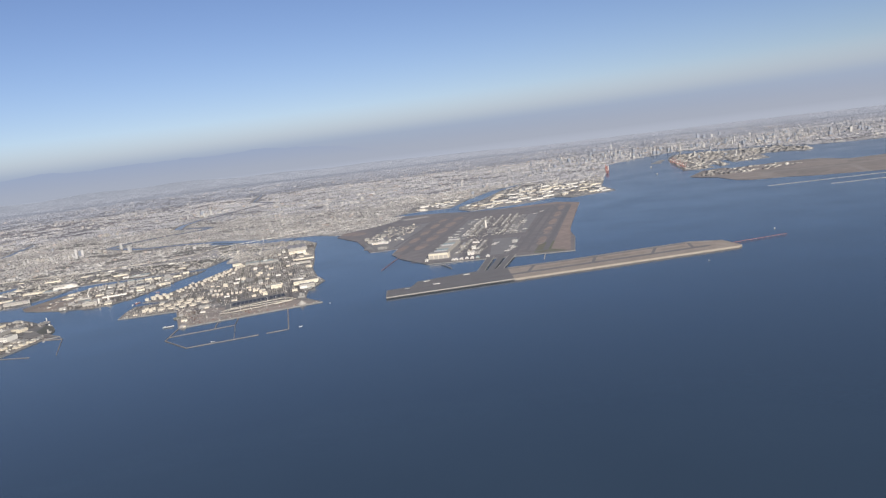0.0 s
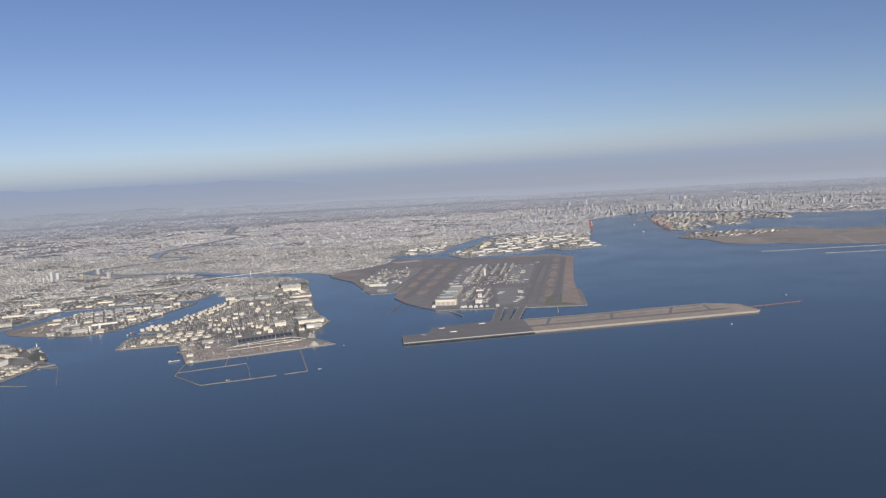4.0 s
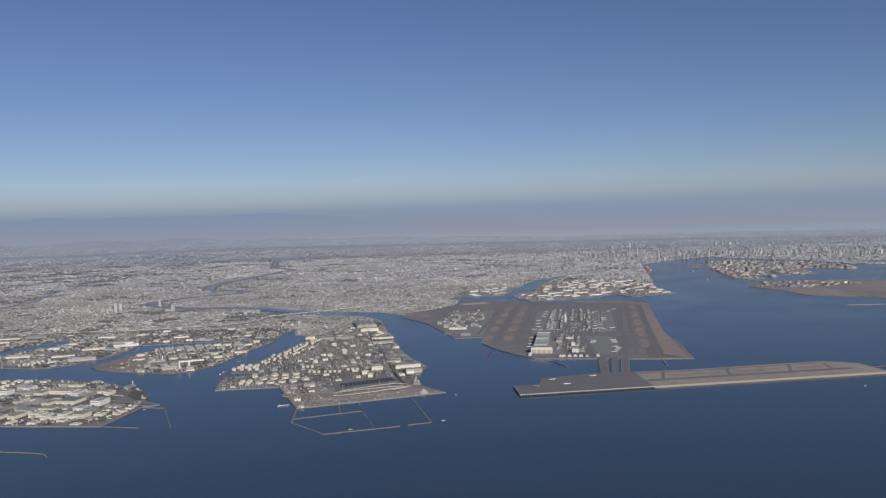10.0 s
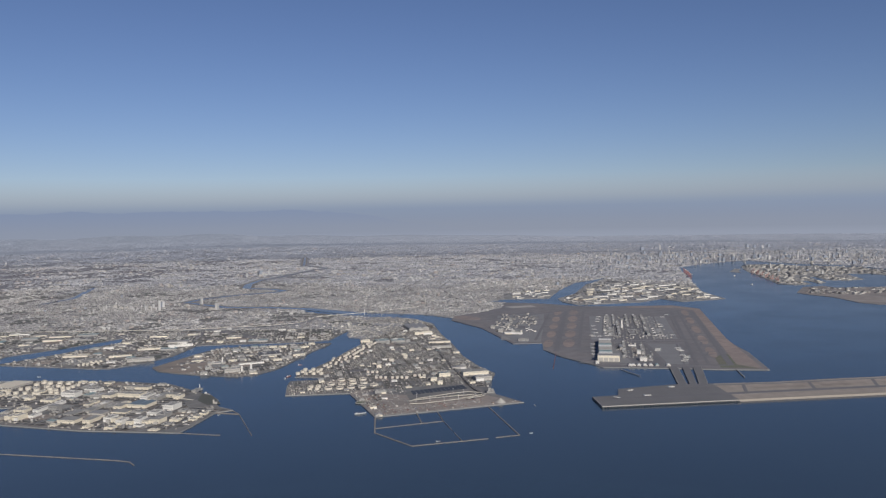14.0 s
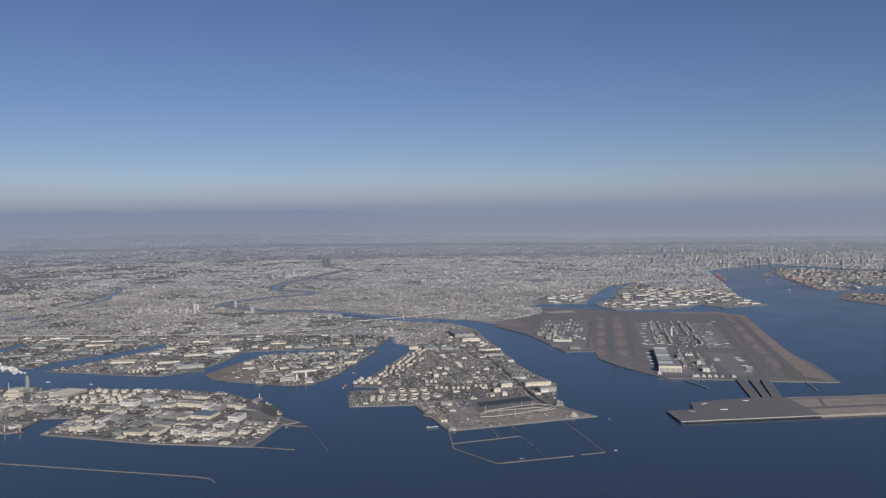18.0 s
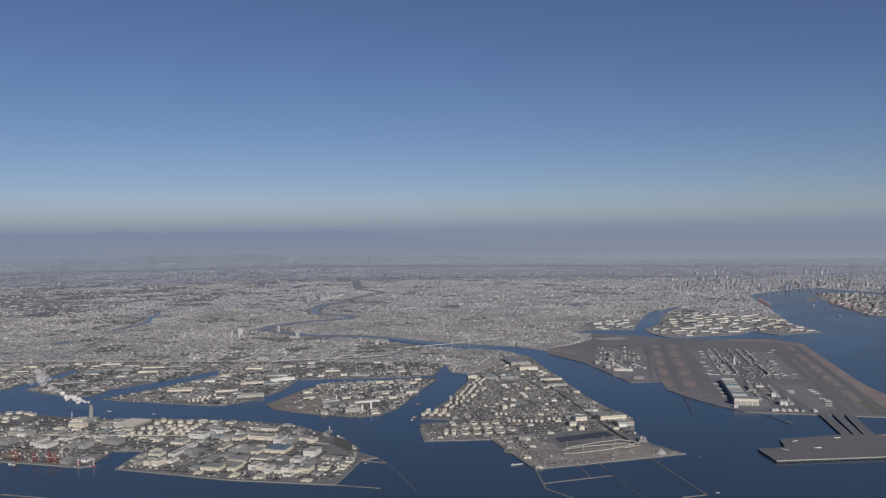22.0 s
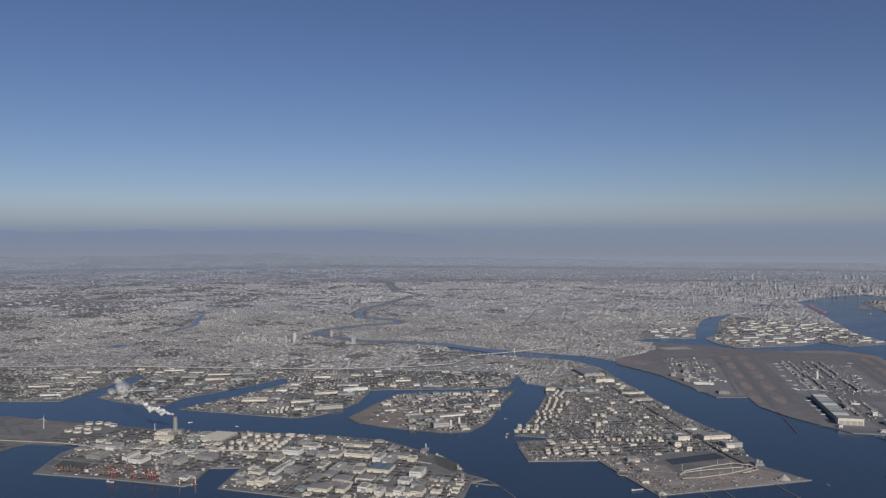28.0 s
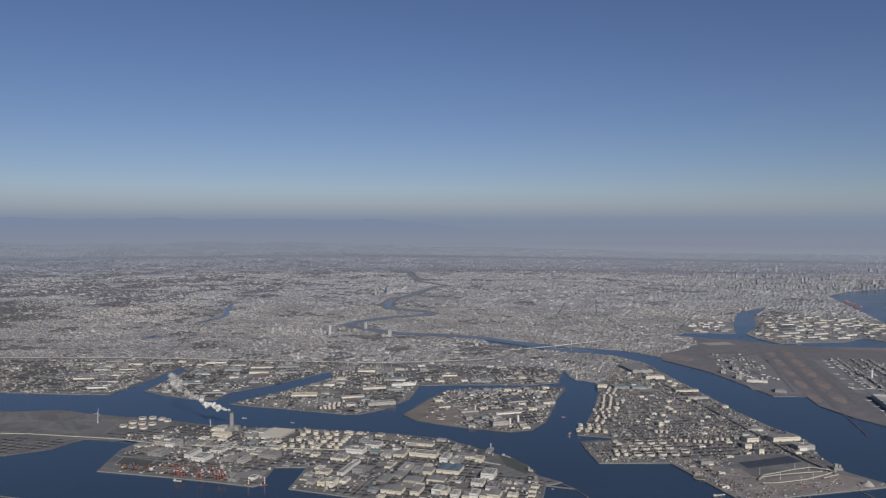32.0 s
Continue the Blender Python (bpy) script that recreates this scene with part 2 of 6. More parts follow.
def slab(name, outline, z0, z1, mat):
    """A piece of land: a flat top with upright sides down into the water."""
    n = len(outline)
    from_top = [Vector((x, y, 0)) for x, y in outline]
    tris = tessellate_polygon([from_top])
    verts = [(x, y, z1) for x, y in outline] + [(x, y, z0) for x, y in outline]
    area = sum(outline[i - 1][0] * outline[i][1] - outline[i][0] * outline[i - 1][1] for i in range(n))
    faces = []
    for t in tris:
        a, b, c = (from_top[i] for i in t)
        faces.append(t if (b - a).cross(c - a).z > 0 else t[::-1])
    for i in range(n):
        j = (i + 1) % n
        q = (i, i + n, j + n, j)
        faces.append(q if area > 0 else q[::-1])
    return mesh_of(name, verts, faces, mat)


def strip(name, line, width, z0, z1, mat):
    """A dike, road, runway or river along a line: a band of that width with a top and sides."""
    p = [Vector((x, y, 0)) for x, y in line]
    w = width if isinstance(width, (list, tuple)) else [width] * len(p)
    verts, faces = [], []
    for i, q in enumerate(p):
        d = (p[min(i + 1, len(p) - 1)] - p[max(i - 1, 0)]).normalized()
        s = Vector((-d.y, d.x, 0)) * w[i] / 2
        for o, z in ((s, z1), (-s, z1), (-s, z0), (s, z0)):
            verts.append((q.x + o.x, q.y + o.y, z))
        if i:
            a, b = 4 * i - 4, 4 * i
            faces += [(a + k, a + (k + 1) % 4, b + (k + 1) % 4, b + k)[::-1] for k in range(4)]
    faces += [(0, 1, 2, 3)[::-1], tuple(range(len(verts) - 4, len(verts)))]
    return mesh_of(name, verts, faces, mat)


def inside(x, y, outline):
    """Which of the points lie within the outline."""
    hit = np.zeros(x.shape, bool)
    px, py = outline[-1]
    for qx, qy in outline:
        hit ^= ((qy > y) != (py > y)) & (x < (px - qx) * (y - qy) / (py - qy + 1e-9) + qx)
        px, py = qx, qy
    return hit


def boxes_mesh(name, x, y, z, w, d, h, turn, mat):
    """Many upright boxes without floors, in one mesh."""
    n = len(x)
    c, s = np.cos(turn), np.sin(turn)
    vs = np.empty((n, 8, 3))
    for k, (a, b, t) in enumerate([(-1, -1, 0), (1, -1, 0), (1, 1, 0), (-1, 1, 0), (-1, -1, 1), (1, -1, 1), (1, 1, 1), (-1, 1, 1)]):
        u, v = a * w / 2, b * d / 2
        vs[:, k] = np.stack([x + u * c - v * s, y + u * s + v * c, z + t * h], 1)
    f = np.array([(4, 5, 6, 7), (0, 1, 5, 4), (1, 2, 6, 5), (2, 3, 7, 6), (3, 0, 4, 7)])
    faces = (f[None] + 8 * np.arange(n)[:, None, None]).reshape(-1, 4)
    me = bpy.data.meshes.new(name)
    me.vertices.add(8 * n)
    me.vertices.foreach_set("co", vs.ravel())
    me.loops.add(faces.size)
    me.loops.foreach_set("vertex_index", faces.ravel())
    me.polygons.add(len(faces))
    me.polygons.foreach_set("loop_start", np.arange(0, faces.size, 4))
    me.materials.append(mat)
    me.update(calc_edges=True)
    return me


# ---- the plan ----
LAND = 0.4    # height of the land over the water
SOUTH_COAST = [(-4600, 700), (-1500, 850), (-956, 858), (-813, 859), (-759, 855), (-726, 857), (-721, 887), (-713, 942), (-709, 1001), (-695, 980), (-698, 875),
               (-669, 856), (-635, 840), (-614, 839), (-609, 875), (-579, 911), (-562, 937), (-533, 985), (-523, 952), (-544, 911), (-563, 876), (-595, 824),
               (-572, 816), (-544, 809), (-483, 791), (-469, 792), (-451, 810), (-431, 854), (-428, 887), (-426, 916), (-406, 920), (-309, 926), (-281, 940),
               (-274, 979), (-268, 1010), (-266, 973), (-262, 954)]
UKISHIMA = [(-240, 940), (-238, 917), (-251, 873), (-262, 818), (-271, 786), (-286, 733), (-258, 726), (-258, 720.5), (-287, 715), (-286, 698), (-281, 661),
            (-231, 664), (-206, 589), (-160, 603), (-99, 622), (-117, 649), (-120, 682), (-111, 730), (-123, 763), (-135, 816), (-145, 903), (-155, 967),
            (-164, 1056), (-186, 1103)]
RIVER_BANK = [(-212, 1127), (-290, 1158), (-355, 1212), (-362, 1232), (-347, 1252), (-244, 1183), (-173, 1152)]
AIRPORT = [(-137, 1109), (-105, 1009), (-79, 884), (-47, 885), (-52, 844), (-41, 803), (-18, 756), (-13, 746), (43, 734), (86, 724), (125, 718), (142, 806), (147, 868),
           (151, 886), (215, 1152), (189, 1199), (108, 1201), (54, 1214), (12, 1253), (-48, 1282)]
NORTH_COAST = [(-76, 1306), (-44, 1330), (28, 1330), (70, 1475), (122, 1613), (200, 1712), (206, 1700), (134, 1560), (82, 1396), (42, 1326), (40, 1275), (56, 1227), (159, 1250),
               (199, 1288), (220, 1243), (298, 1272), (302, 1392), (346, 1573), (412, 1836), (450, 1985), (540, 2095), (690, 2210), (720, 2215), (735, 2130), (790, 2010), (850, 1960), (872, 1775), (922, 1735), (1010, 1690), (1160, 1740), (1500, 1800), (4500, 2100), (4500, 4750), (-4600, 4750)]
MAINLAND = SOUTH_COAST + UKISHIMA + RIVER_BANK + AIRPORT + NORTH_COAST
OGISHIMA = [(-1100, 790), (-841, 781), (-767, 786), (-739, 792), (-701, 779), (-634, 763), (-583, 747), (-548, 740), (-511, 742), (-472, 736), (-430, 729),
            (-388, 715), (-348, 675), (-323, 628), (-311, 618), (-322, 612), (-328, 576), (-332, 560), (-400, 571), (-484, 597), (-482, 641), (-504, 640),
            (-504, 604), (-508, 600), (-534, 607), (-568, 615), (-621, 625), (-628, 677), (-623, 699), (-669, 701), (-672, 695), (-680, 674), (-706, 655),
            (-1100, 650)]
MIZUE = [(-431, 792), (-419, 773), (-401, 762), (-372, 749), (-339, 740), (-321, 748), (-308, 774), (-301, 805), (-290, 863), (-278, 903), (-277, 917),
         (-309, 915), (-338, 910), (-379, 902), (-398, 892), (-414, 850)]
KEIHIN = [(42, 1326), (40, 1275), (56, 1227), (159, 1250), (199, 1288), (220, 1243), (298, 1272), (302, 1392), (330, 1500), (240, 1600), (134, 1560), (82, 1396)]
HEIWA = [(-44, 1330), (28, 1330), (70, 1475), (20, 1480), (-40, 1420)]
DOCKS = [(544, 1775), (515, 1640), (484, 1500), (500, 1470), (540, 1485), (552, 1560), (566, 1556), (556, 1490), (580, 1512), (606, 1640), (622, 1640), (604, 1560), (640, 1545), (680, 1560), (700, 1640),
         (716, 1700), (760, 1690), (778, 1615), (815, 1650), (845, 1740), (842, 1890), (745, 1960), (706, 2010), (650, 2050), (610, 1990), (575, 1890)]
JETTY = [(512, 1812), (530, 1790), (548, 1850), (575, 1900), (560, 1905)]
LANDFILL = [(442, 1338), (448, 1303), (464, 1262), (462, 1185), (475, 1160), (519, 1140), (541, 1112), (620, 1066), (800, 1005), (1400, 930), (1500, 1200), (900, 1290), (764, 1300), (700, 1303), (690, 1385), (640, 1405), (545, 1410), (538, 1442), (497, 1430)]


def ground_z(x, y):
    """The land is flat, and rises gently far out towards the hills."""
    r = np.hypot(x + 180, y - 60)
    u = np.clip((r - 3000) / 1650, 0, 1)
    return LAND + 58 * np.clip((1000 - x) / 2300, 0.12, 1) * u ** 1.6 * (1 + 0.13 * np.sin(x / 310 + 1) * np.cos(y / 240) + 0.08 * np.sin(x / 97 + y / 130))


ground = tagged(new("ground", slab("ground", [(-4800, -900), (4800, -900), (4800, 4760), (-4800, 4760)], -2.0, -1.5, WILD)), "dark muddy sea bed under the bay", "sea bed", kind="structure")
sea = tagged(new("water", slab("water", [(-4700, -800), (4700, -800), (4700, 4750), (-4700, 4750)], -1.4, 0.0, SEA)), "deep blue rippled water of the bay", "sea", kind="structure")
for nm, outline, mat, label in (
        ("mainland", MAINLAND, CITY, "flat grey city plain along the bay"),
        ("harbour_island", OGISHIMA, INDUST, "low dark-grey harbour island with straight quays"),
        ("factory_island", MIZUE, INDUST, "brownish factory island between two canals"),
        ("dock_island", DOCKS, NORTH, "far container dock island with long piers"),
        ("ship_jetty", JETTY, NORTH, "small grey jetty island in the far bay"),
        ("landfill_island", LANDFILL, FALLOW, "flat brown landfill island in the far bay")):
    tagged(new(nm, slab(nm, outline, -1.0, LAND, mat)), label, "land", kind="structure")
tagged(new("works_peninsula", slab("works_peninsula", UKISHIMA[:-1], 0.3, LAND + 0.05, INDUST)), "dark grey ground of a refinery peninsula", "land", kind="structure")
tagged(new("airfield", slab("airfield", AIRPORT[1:], 0.3, LAND + 0.05, FIELD)), "flat brown winter grass of an airfield", "land", kind="structure")
POINT_SOIL = [(-231, 662), (-207, 591), (-160, 604), (-101, 622), (-128, 650), (-182, 630), (-186, 652), (-200, 658), (-214, 676), (-226, 676)]
tagged(new("bare_point", slab("bare_point", POINT_SOIL, 0.3, LAND + 0.09, PINKSOIL)), "pinkish-brown bare soil along the point", "land", kind="structure")
tagged(new("bare_island_end", slab("bare_island_end", [(-430, 792), (-419, 774), (-401, 763), (-375, 752), (-368, 800), (-385, 850), (-410, 852)], 0.3, LAND + 0.06, WILD)), "brown bare soil at the island end", "land", kind="structure")
tagged(new("bare_west_field", slab("bare_west_field", [(-1000, 775), (-841, 779), (-767, 784), (-739, 790), (-690, 774), (-660, 735), (-694, 716), (-770, 720), (-1000, 720)], 0.3, LAND + 0.06, INDUST)), "brown empty field on the harbour island", "land", kind="structure")
AIR_WEST = [(-140, 1085), (-105, 1009), (-20, 1240), (-50, 1282), (-62, 1215), (-95, 1165), (-133, 1128)]
tagged(new("west_airfield", slab("west_airfield", AIR_WEST, 0.3, LAND + 0.045, FIELD)), "brown open ground at the river side of the airfield", "land", kind="structure")
ROOT = [(-300, 1030), (-268, 1012), (-264, 956), (-240, 942), (-166, 1056), (-188, 1100), (-285, 1150), (-325, 1105)]
SHORE_WORKS = SOUTH_COAST[2:-2] + [(-300, 1030), (-540, 1040), (-700, 1060), (-960, 1040)]
tagged(new("shore_works_ground", slab("shore_works_ground", SHORE_WORKS, 0.3, LAND + 0.05, SHORE)), "grey ground of the shore factories", "land", kind="structure")
for nm, outline in (("north_works_ground", KEIHIN), ("north_depot_ground", HEIWA)):
    tagged(new(nm, slab(nm, outline, 0.3, LAND + 0.05, NORTH)), "grey works ground north of the airport", "land", kind="structure")
RIVER = [(-212, 1140), (-253, 1152), (-300, 1202), (-363, 1256), (-423, 1282), (-492, 1296), (-542, 1344), (-581, 1383), (-568, 1440), (-515, 1504), (-461, 1542), (-450, 1570), (-482, 1606),
         (-540, 1640), (-558, 1740), (-554, 1865), (-532, 1908), (-493, 2116), (-454, 2229), (-544, 2391), (-613, 2850)]
RIVER_W = [34, 30, 24, 18, 16, 14, 11, 12, 14, 16, 16, 16, 16, 18, 16, 12, 9, 8, 10, 8, 8]
MUDDY = water_mat("river_water", (0.085, 0.092, 0.1))
FLOOD = land_mat("river_meadow", (0.2, 0.18, 0.165), (0.23, 0.205, 0.185), (0.17, 0.16, 0.15), (0.2, 0.19, 0.17), 0.05, 0.1)
tagged(new("river_meadow", strip("river_meadow", RIVER[3:], [w * 2.1 for w in RIVER_W[3:]], LAND - 0.2, LAND + 0.03, FLOOD)), "brown dry meadows along the river", "meadow", kind="structure")
tagged(new("river", strip("river", RIVER, RIVER_W, LAND - 0.2, LAND + 0.06, MUDDY)), "winding dark blue river through the city", "river", kind="structure")
tagged(new("town_canal", strip("town_canal", [(-833, 1404), (-824, 1502), (-862, 1642), (-885, 1730)], [6, 9, 12, 9], LAND - 0.2, LAND + 0.06, MUDDY)), "blue side river between the houses", "river", kind="structure")
tagged(new("pond", slab("pond", [(-852, 1222), (-838, 1224), (-836, 1252), (-849, 1256)], LAND - 0.2, LAND + 0.06, MUDDY)), "small blue pond in the town", "pond", kind="structure")

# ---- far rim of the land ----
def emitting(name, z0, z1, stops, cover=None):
    """The far air and hills as glowing sheets: light scattered on the way is put into their emission."""
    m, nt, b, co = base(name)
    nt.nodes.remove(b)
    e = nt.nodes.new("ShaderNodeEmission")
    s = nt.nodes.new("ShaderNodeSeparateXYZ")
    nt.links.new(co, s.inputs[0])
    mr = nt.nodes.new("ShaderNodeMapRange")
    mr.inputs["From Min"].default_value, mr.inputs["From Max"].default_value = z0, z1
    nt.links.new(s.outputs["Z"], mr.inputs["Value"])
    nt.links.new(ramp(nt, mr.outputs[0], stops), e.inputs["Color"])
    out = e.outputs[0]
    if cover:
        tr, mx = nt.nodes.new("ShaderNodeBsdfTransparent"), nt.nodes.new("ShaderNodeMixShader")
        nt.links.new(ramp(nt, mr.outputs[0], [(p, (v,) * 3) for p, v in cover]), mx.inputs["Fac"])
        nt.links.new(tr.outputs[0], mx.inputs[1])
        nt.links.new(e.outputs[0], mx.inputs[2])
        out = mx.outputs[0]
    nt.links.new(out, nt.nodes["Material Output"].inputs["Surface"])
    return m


def rim(name, radius, a0, a1, step, height, mat):
    verts, faces = [], []
    n = int((a1 - a0) / step)
    for i in range(n + 1):
        a = a0 + i * step
        top = height(a)
        for z in (-1, top * 0.5, top):
            verts.append((-180 + radius * math.sin(radians(a)), 60 + radius * math.cos(radians(a)), z))
        if i:
            k = 3 * i
            faces += [(k - 3, k, k + 1, k - 2), (k - 2, k + 1, k + 2, k - 1)]
    return mesh_of(name, verts, faces, mat)


# rim haze and ridge are unlit; their haze brightness is emission by height
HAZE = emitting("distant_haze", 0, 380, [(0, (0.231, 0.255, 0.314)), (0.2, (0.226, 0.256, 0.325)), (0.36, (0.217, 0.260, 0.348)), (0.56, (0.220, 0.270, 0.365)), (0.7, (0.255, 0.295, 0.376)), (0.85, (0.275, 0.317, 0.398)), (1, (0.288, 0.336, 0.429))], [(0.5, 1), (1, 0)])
HILL = emitting("hazy_hills_glow", 0, 340, [(0, (0.231, 0.255, 0.319)), (0.2, (0.223, 0.255, 0.334)), (0.36, (0.208, 0.250, 0.347)), (0.6, (0.201, 0.249, 0.356)), (1, (0.220, 0.242, 0.314))])
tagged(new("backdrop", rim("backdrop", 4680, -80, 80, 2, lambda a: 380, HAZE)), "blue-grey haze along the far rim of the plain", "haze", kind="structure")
# see-through glowing walls added across the plain to imitate haze over the suburbs
VEIL = emitting("far_haze_glow", 0, 180, [(0, (0.35, 0.385, 0.47)), (0.25, (0.3, 0.335, 0.415)), (0.42, (0.236, 0.266, 0.332)), (1, (0.22, 0.26, 0.345))], [(0, 0.16), (0.2, 0.3), (0.34, 0.52), (0.46, 0.74), (0.6, 0.66), (0.95, 0)])
THIN_VEIL = emitting("middle_haze_glow", 0, 160, [(0, (0.37, 0.41, 0.505)), (0.3, (0.31, 0.345, 0.43)), (0.5, (0.245, 0.278, 0.35)), (1, (0.22, 0.26, 0.345))], [(0, 0.05), (0.15, 0.17), (0.4, 0.27), (0.62, 0.22), (0.95, 0)])
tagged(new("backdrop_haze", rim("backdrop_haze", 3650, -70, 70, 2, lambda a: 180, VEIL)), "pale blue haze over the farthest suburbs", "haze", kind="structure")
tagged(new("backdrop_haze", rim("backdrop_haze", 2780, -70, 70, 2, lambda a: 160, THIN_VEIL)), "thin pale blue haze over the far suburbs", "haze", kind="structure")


def ridge(a):
    u = (a + 52) / 60
    if not 0 < u < 1:
        return 1
    return (160 + 34 * math.sin(math.pi * u) ** 0.6 + 20 * noise.noise((a * 0.35, 0, 0)) + 7 * noise.noise((a * 1.3, 5, 0))) * min(1, u * 8, (1 - u) * 4)


def foothills():
    """The plain rises gently towards the mountains."""
    verts, faces, na, nr = [], [], 160, 40
    for i in range(na + 1):
        a = radians(-66 + 132 * i / na)
        for k in range(nr + 1):
            r = 3000 + 1660 * k / nr
            x, y = -180 + r * math.sin(a), 60 + r * math.cos(a)
            verts.append((x, y, float(ground_z(x, y)) + 0.03))
    for i in range(na):
        for k in range(nr):
            q = i * (nr + 1) + k
            faces.append((q, q + nr + 1, q + nr + 2, q + 1))
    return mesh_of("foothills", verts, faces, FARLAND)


# far ground tinted bluish: the haze in front of it is in its colour
FARLAND = land_mat("hazy_far_ground", (0.203, 0.210, 0.234), (0.225, 0.232, 0.254), (0.180, 0.188, 0.210), (0.247, 0.253, 0.266), 0.03, 0.2)
tagged(new("foothills", foothills()), "gently rising suburbs before the mountains, coloured grey-blue with haze", "land", kind="structure")
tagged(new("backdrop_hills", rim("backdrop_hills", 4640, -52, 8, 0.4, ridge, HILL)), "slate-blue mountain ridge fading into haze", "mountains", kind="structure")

# ---- the offshore runway ----
DECK_TOP = 1.5
D_FILL = [(56, 610), (244, 628.5), (247, 632), (245, 650), (243, 666), (220, 679), (157, 673), (105, 666), (56, 665)]
D_DECK = [(-47, 629), (-46, 600), (56, 610), (56, 665), (28, 665), (2, 659), (-22, 653), (-24, 643), (-27, 632)]
DECKMAT = plain("dark_deck_concrete", (0.14, 0.137, 0.14), 0.8, vary=0.2, scale=0.05)
FILLGRASS = land_mat("thin_dry_grass", (0.3, 0.262, 0.228), (0.33, 0.287, 0.25), (0.26, 0.226, 0.2), (0.27, 0.235, 0.208), 0.03, 0.1)
SEAWALL = plain("brown_rubble", (0.29, 0.258, 0.222), 0.95, vary=0.3, scale=0.5)
island = thing("runway_island", "long offshore runway island, filled half with brown grass", "runway", kind="structure")
part("fill", slab("fill", D_FILL, -1.0, DECK_TOP - 0.1, FILLGRASS), island)
part("runway", strip("runway", [(-36, 621), (226, 647)], 6, DECK_TOP - 0.2, DECK_TOP + 0.02, TARMAC), island, "dark asphalt runway")
part("taxiway", strip("taxiway", [(30, 658), (110, 661), (214, 673)], 3.0, DECK_TOP - 0.2, DECK_TOP + 0.06, TARMAC), island)
for a, b in (((70, 632), (78, 658)), ((125, 638), (132, 662)), ((176, 643), (186, 668)), ((212, 647), (216, 672))):
    part("link_taxiway", strip("link", [a, b], 2.6, DECK_TOP - 0.2, DECK_TOP - 0.02, TARMAC), island)
for a, b in (((82, 646), (124, 650)), ((136, 651), (174, 655)), ((188, 656), (210, 659))):
    part("grass_strip", strip("grass_strip", [a, b], 7, DECK_TOP - 0.2, DECK_TOP - 0.05, GRASS_DRY), island)
part("sea_wall", strip("sea_wall", [(56, 610.3), (244, 628.8), (247, 632), (245, 650), (243, 666)], 0.9, -1, DECK_TOP + 0.06, SEAWALL), island, "pale brown rubble sea wall")
part("deck", slab("deck", D_DECK, 0.6, DECK_TOP, DECKMAT), island, "dark steel-jacket pier deck")
part("deck_edge", strip("deck_edge", [(-46.7, 629), (-46, 599.8), (56, 609.8)], 0.5, 1.02, DECK_TOP + 0.1, PALE), island, "pale edge beam of the pier deck")
leg = mesh_of("pier_leg", [(c * 0.4, s * 0.4, z) for z in (-1.2, 1.05) for c, s in ((1, 0), (0.5, 0.87), (-0.5, 0.87), (-1, 0), (-0.5, -0.87), (0.5, -0.87))],
              [(i, (i + 1) % 6, 6 + (i + 1) % 6, 6 + i) for i in range(6)], CONCRETE)
for i in range(46):
    u = i / 45
    part("pier_leg", leg, island).location = (-45 + 100 * u, 600.6 + 9.8 * u, 0)
for i in range(12):
    part("pier_leg", leg, island).location = (-46.2 - 0.6 * i / 11, 602 + 26 * i / 11, 0)


def trestle(name, a, b, width, z, mat, label, posts=8):
    """A road or pipe bridge on rows of posts."""
    t = thing(name, label, "bridge")
    part("deck", strip("deck", [a, b], width, z - 0.35, z, mat), t)
    for i in range(posts):
        u = (i + 0.5) / posts
        x, y = a[0] + (b[0] - a[0]) * u, a[1] + (b[1] - a[1]) * u
        part("pier", strip("pier", [(x - width * 0.4, y), (x + width * 0.4, y)], 0.5, -1, z - 0.34, CONCRETE), t)
    return t


for a, b in (((47.5, 736), (32.5, 664)), ((68, 734), (49, 664))):
    span = trestle("taxiway_bridge", a, b, 6.5, 1.1, DECKMAT, "dark taxiway bridge between airfield and runway island")
    for o in (-3.4, 3.4):
        part("edge_beam", strip("edge_beam", [(a[0] + o, a[1]), (b[0] + o, b[1])], 0.3, 0.7, 1.2, PALE), span)
trestle("service_bridge", (58, 735), (41, 664), 6.0, 1.0, DECKMAT, "dark service bridge between the taxiway bridges")
trestle("approach_light_pier", (-42, 826), (-58, 744), 0.3, 0.7, RUST, "dull red approach-light pier standing in the water", 14)
trestle("approach_light_pier", (246, 651), (298, 661), 0.55, 0.9, RUST, "red approach-light pier standing in the water", 10)
trestle("small_jetty", (0, 735), (9, 704), 0.8, 0.7, PALE, "pale jetty off the airfield shore", 6)
trestle("small_jetty", (98, 722), (92, 690), 0.6, 0.7, PALE, "thin jetty off the airfield shore", 6)

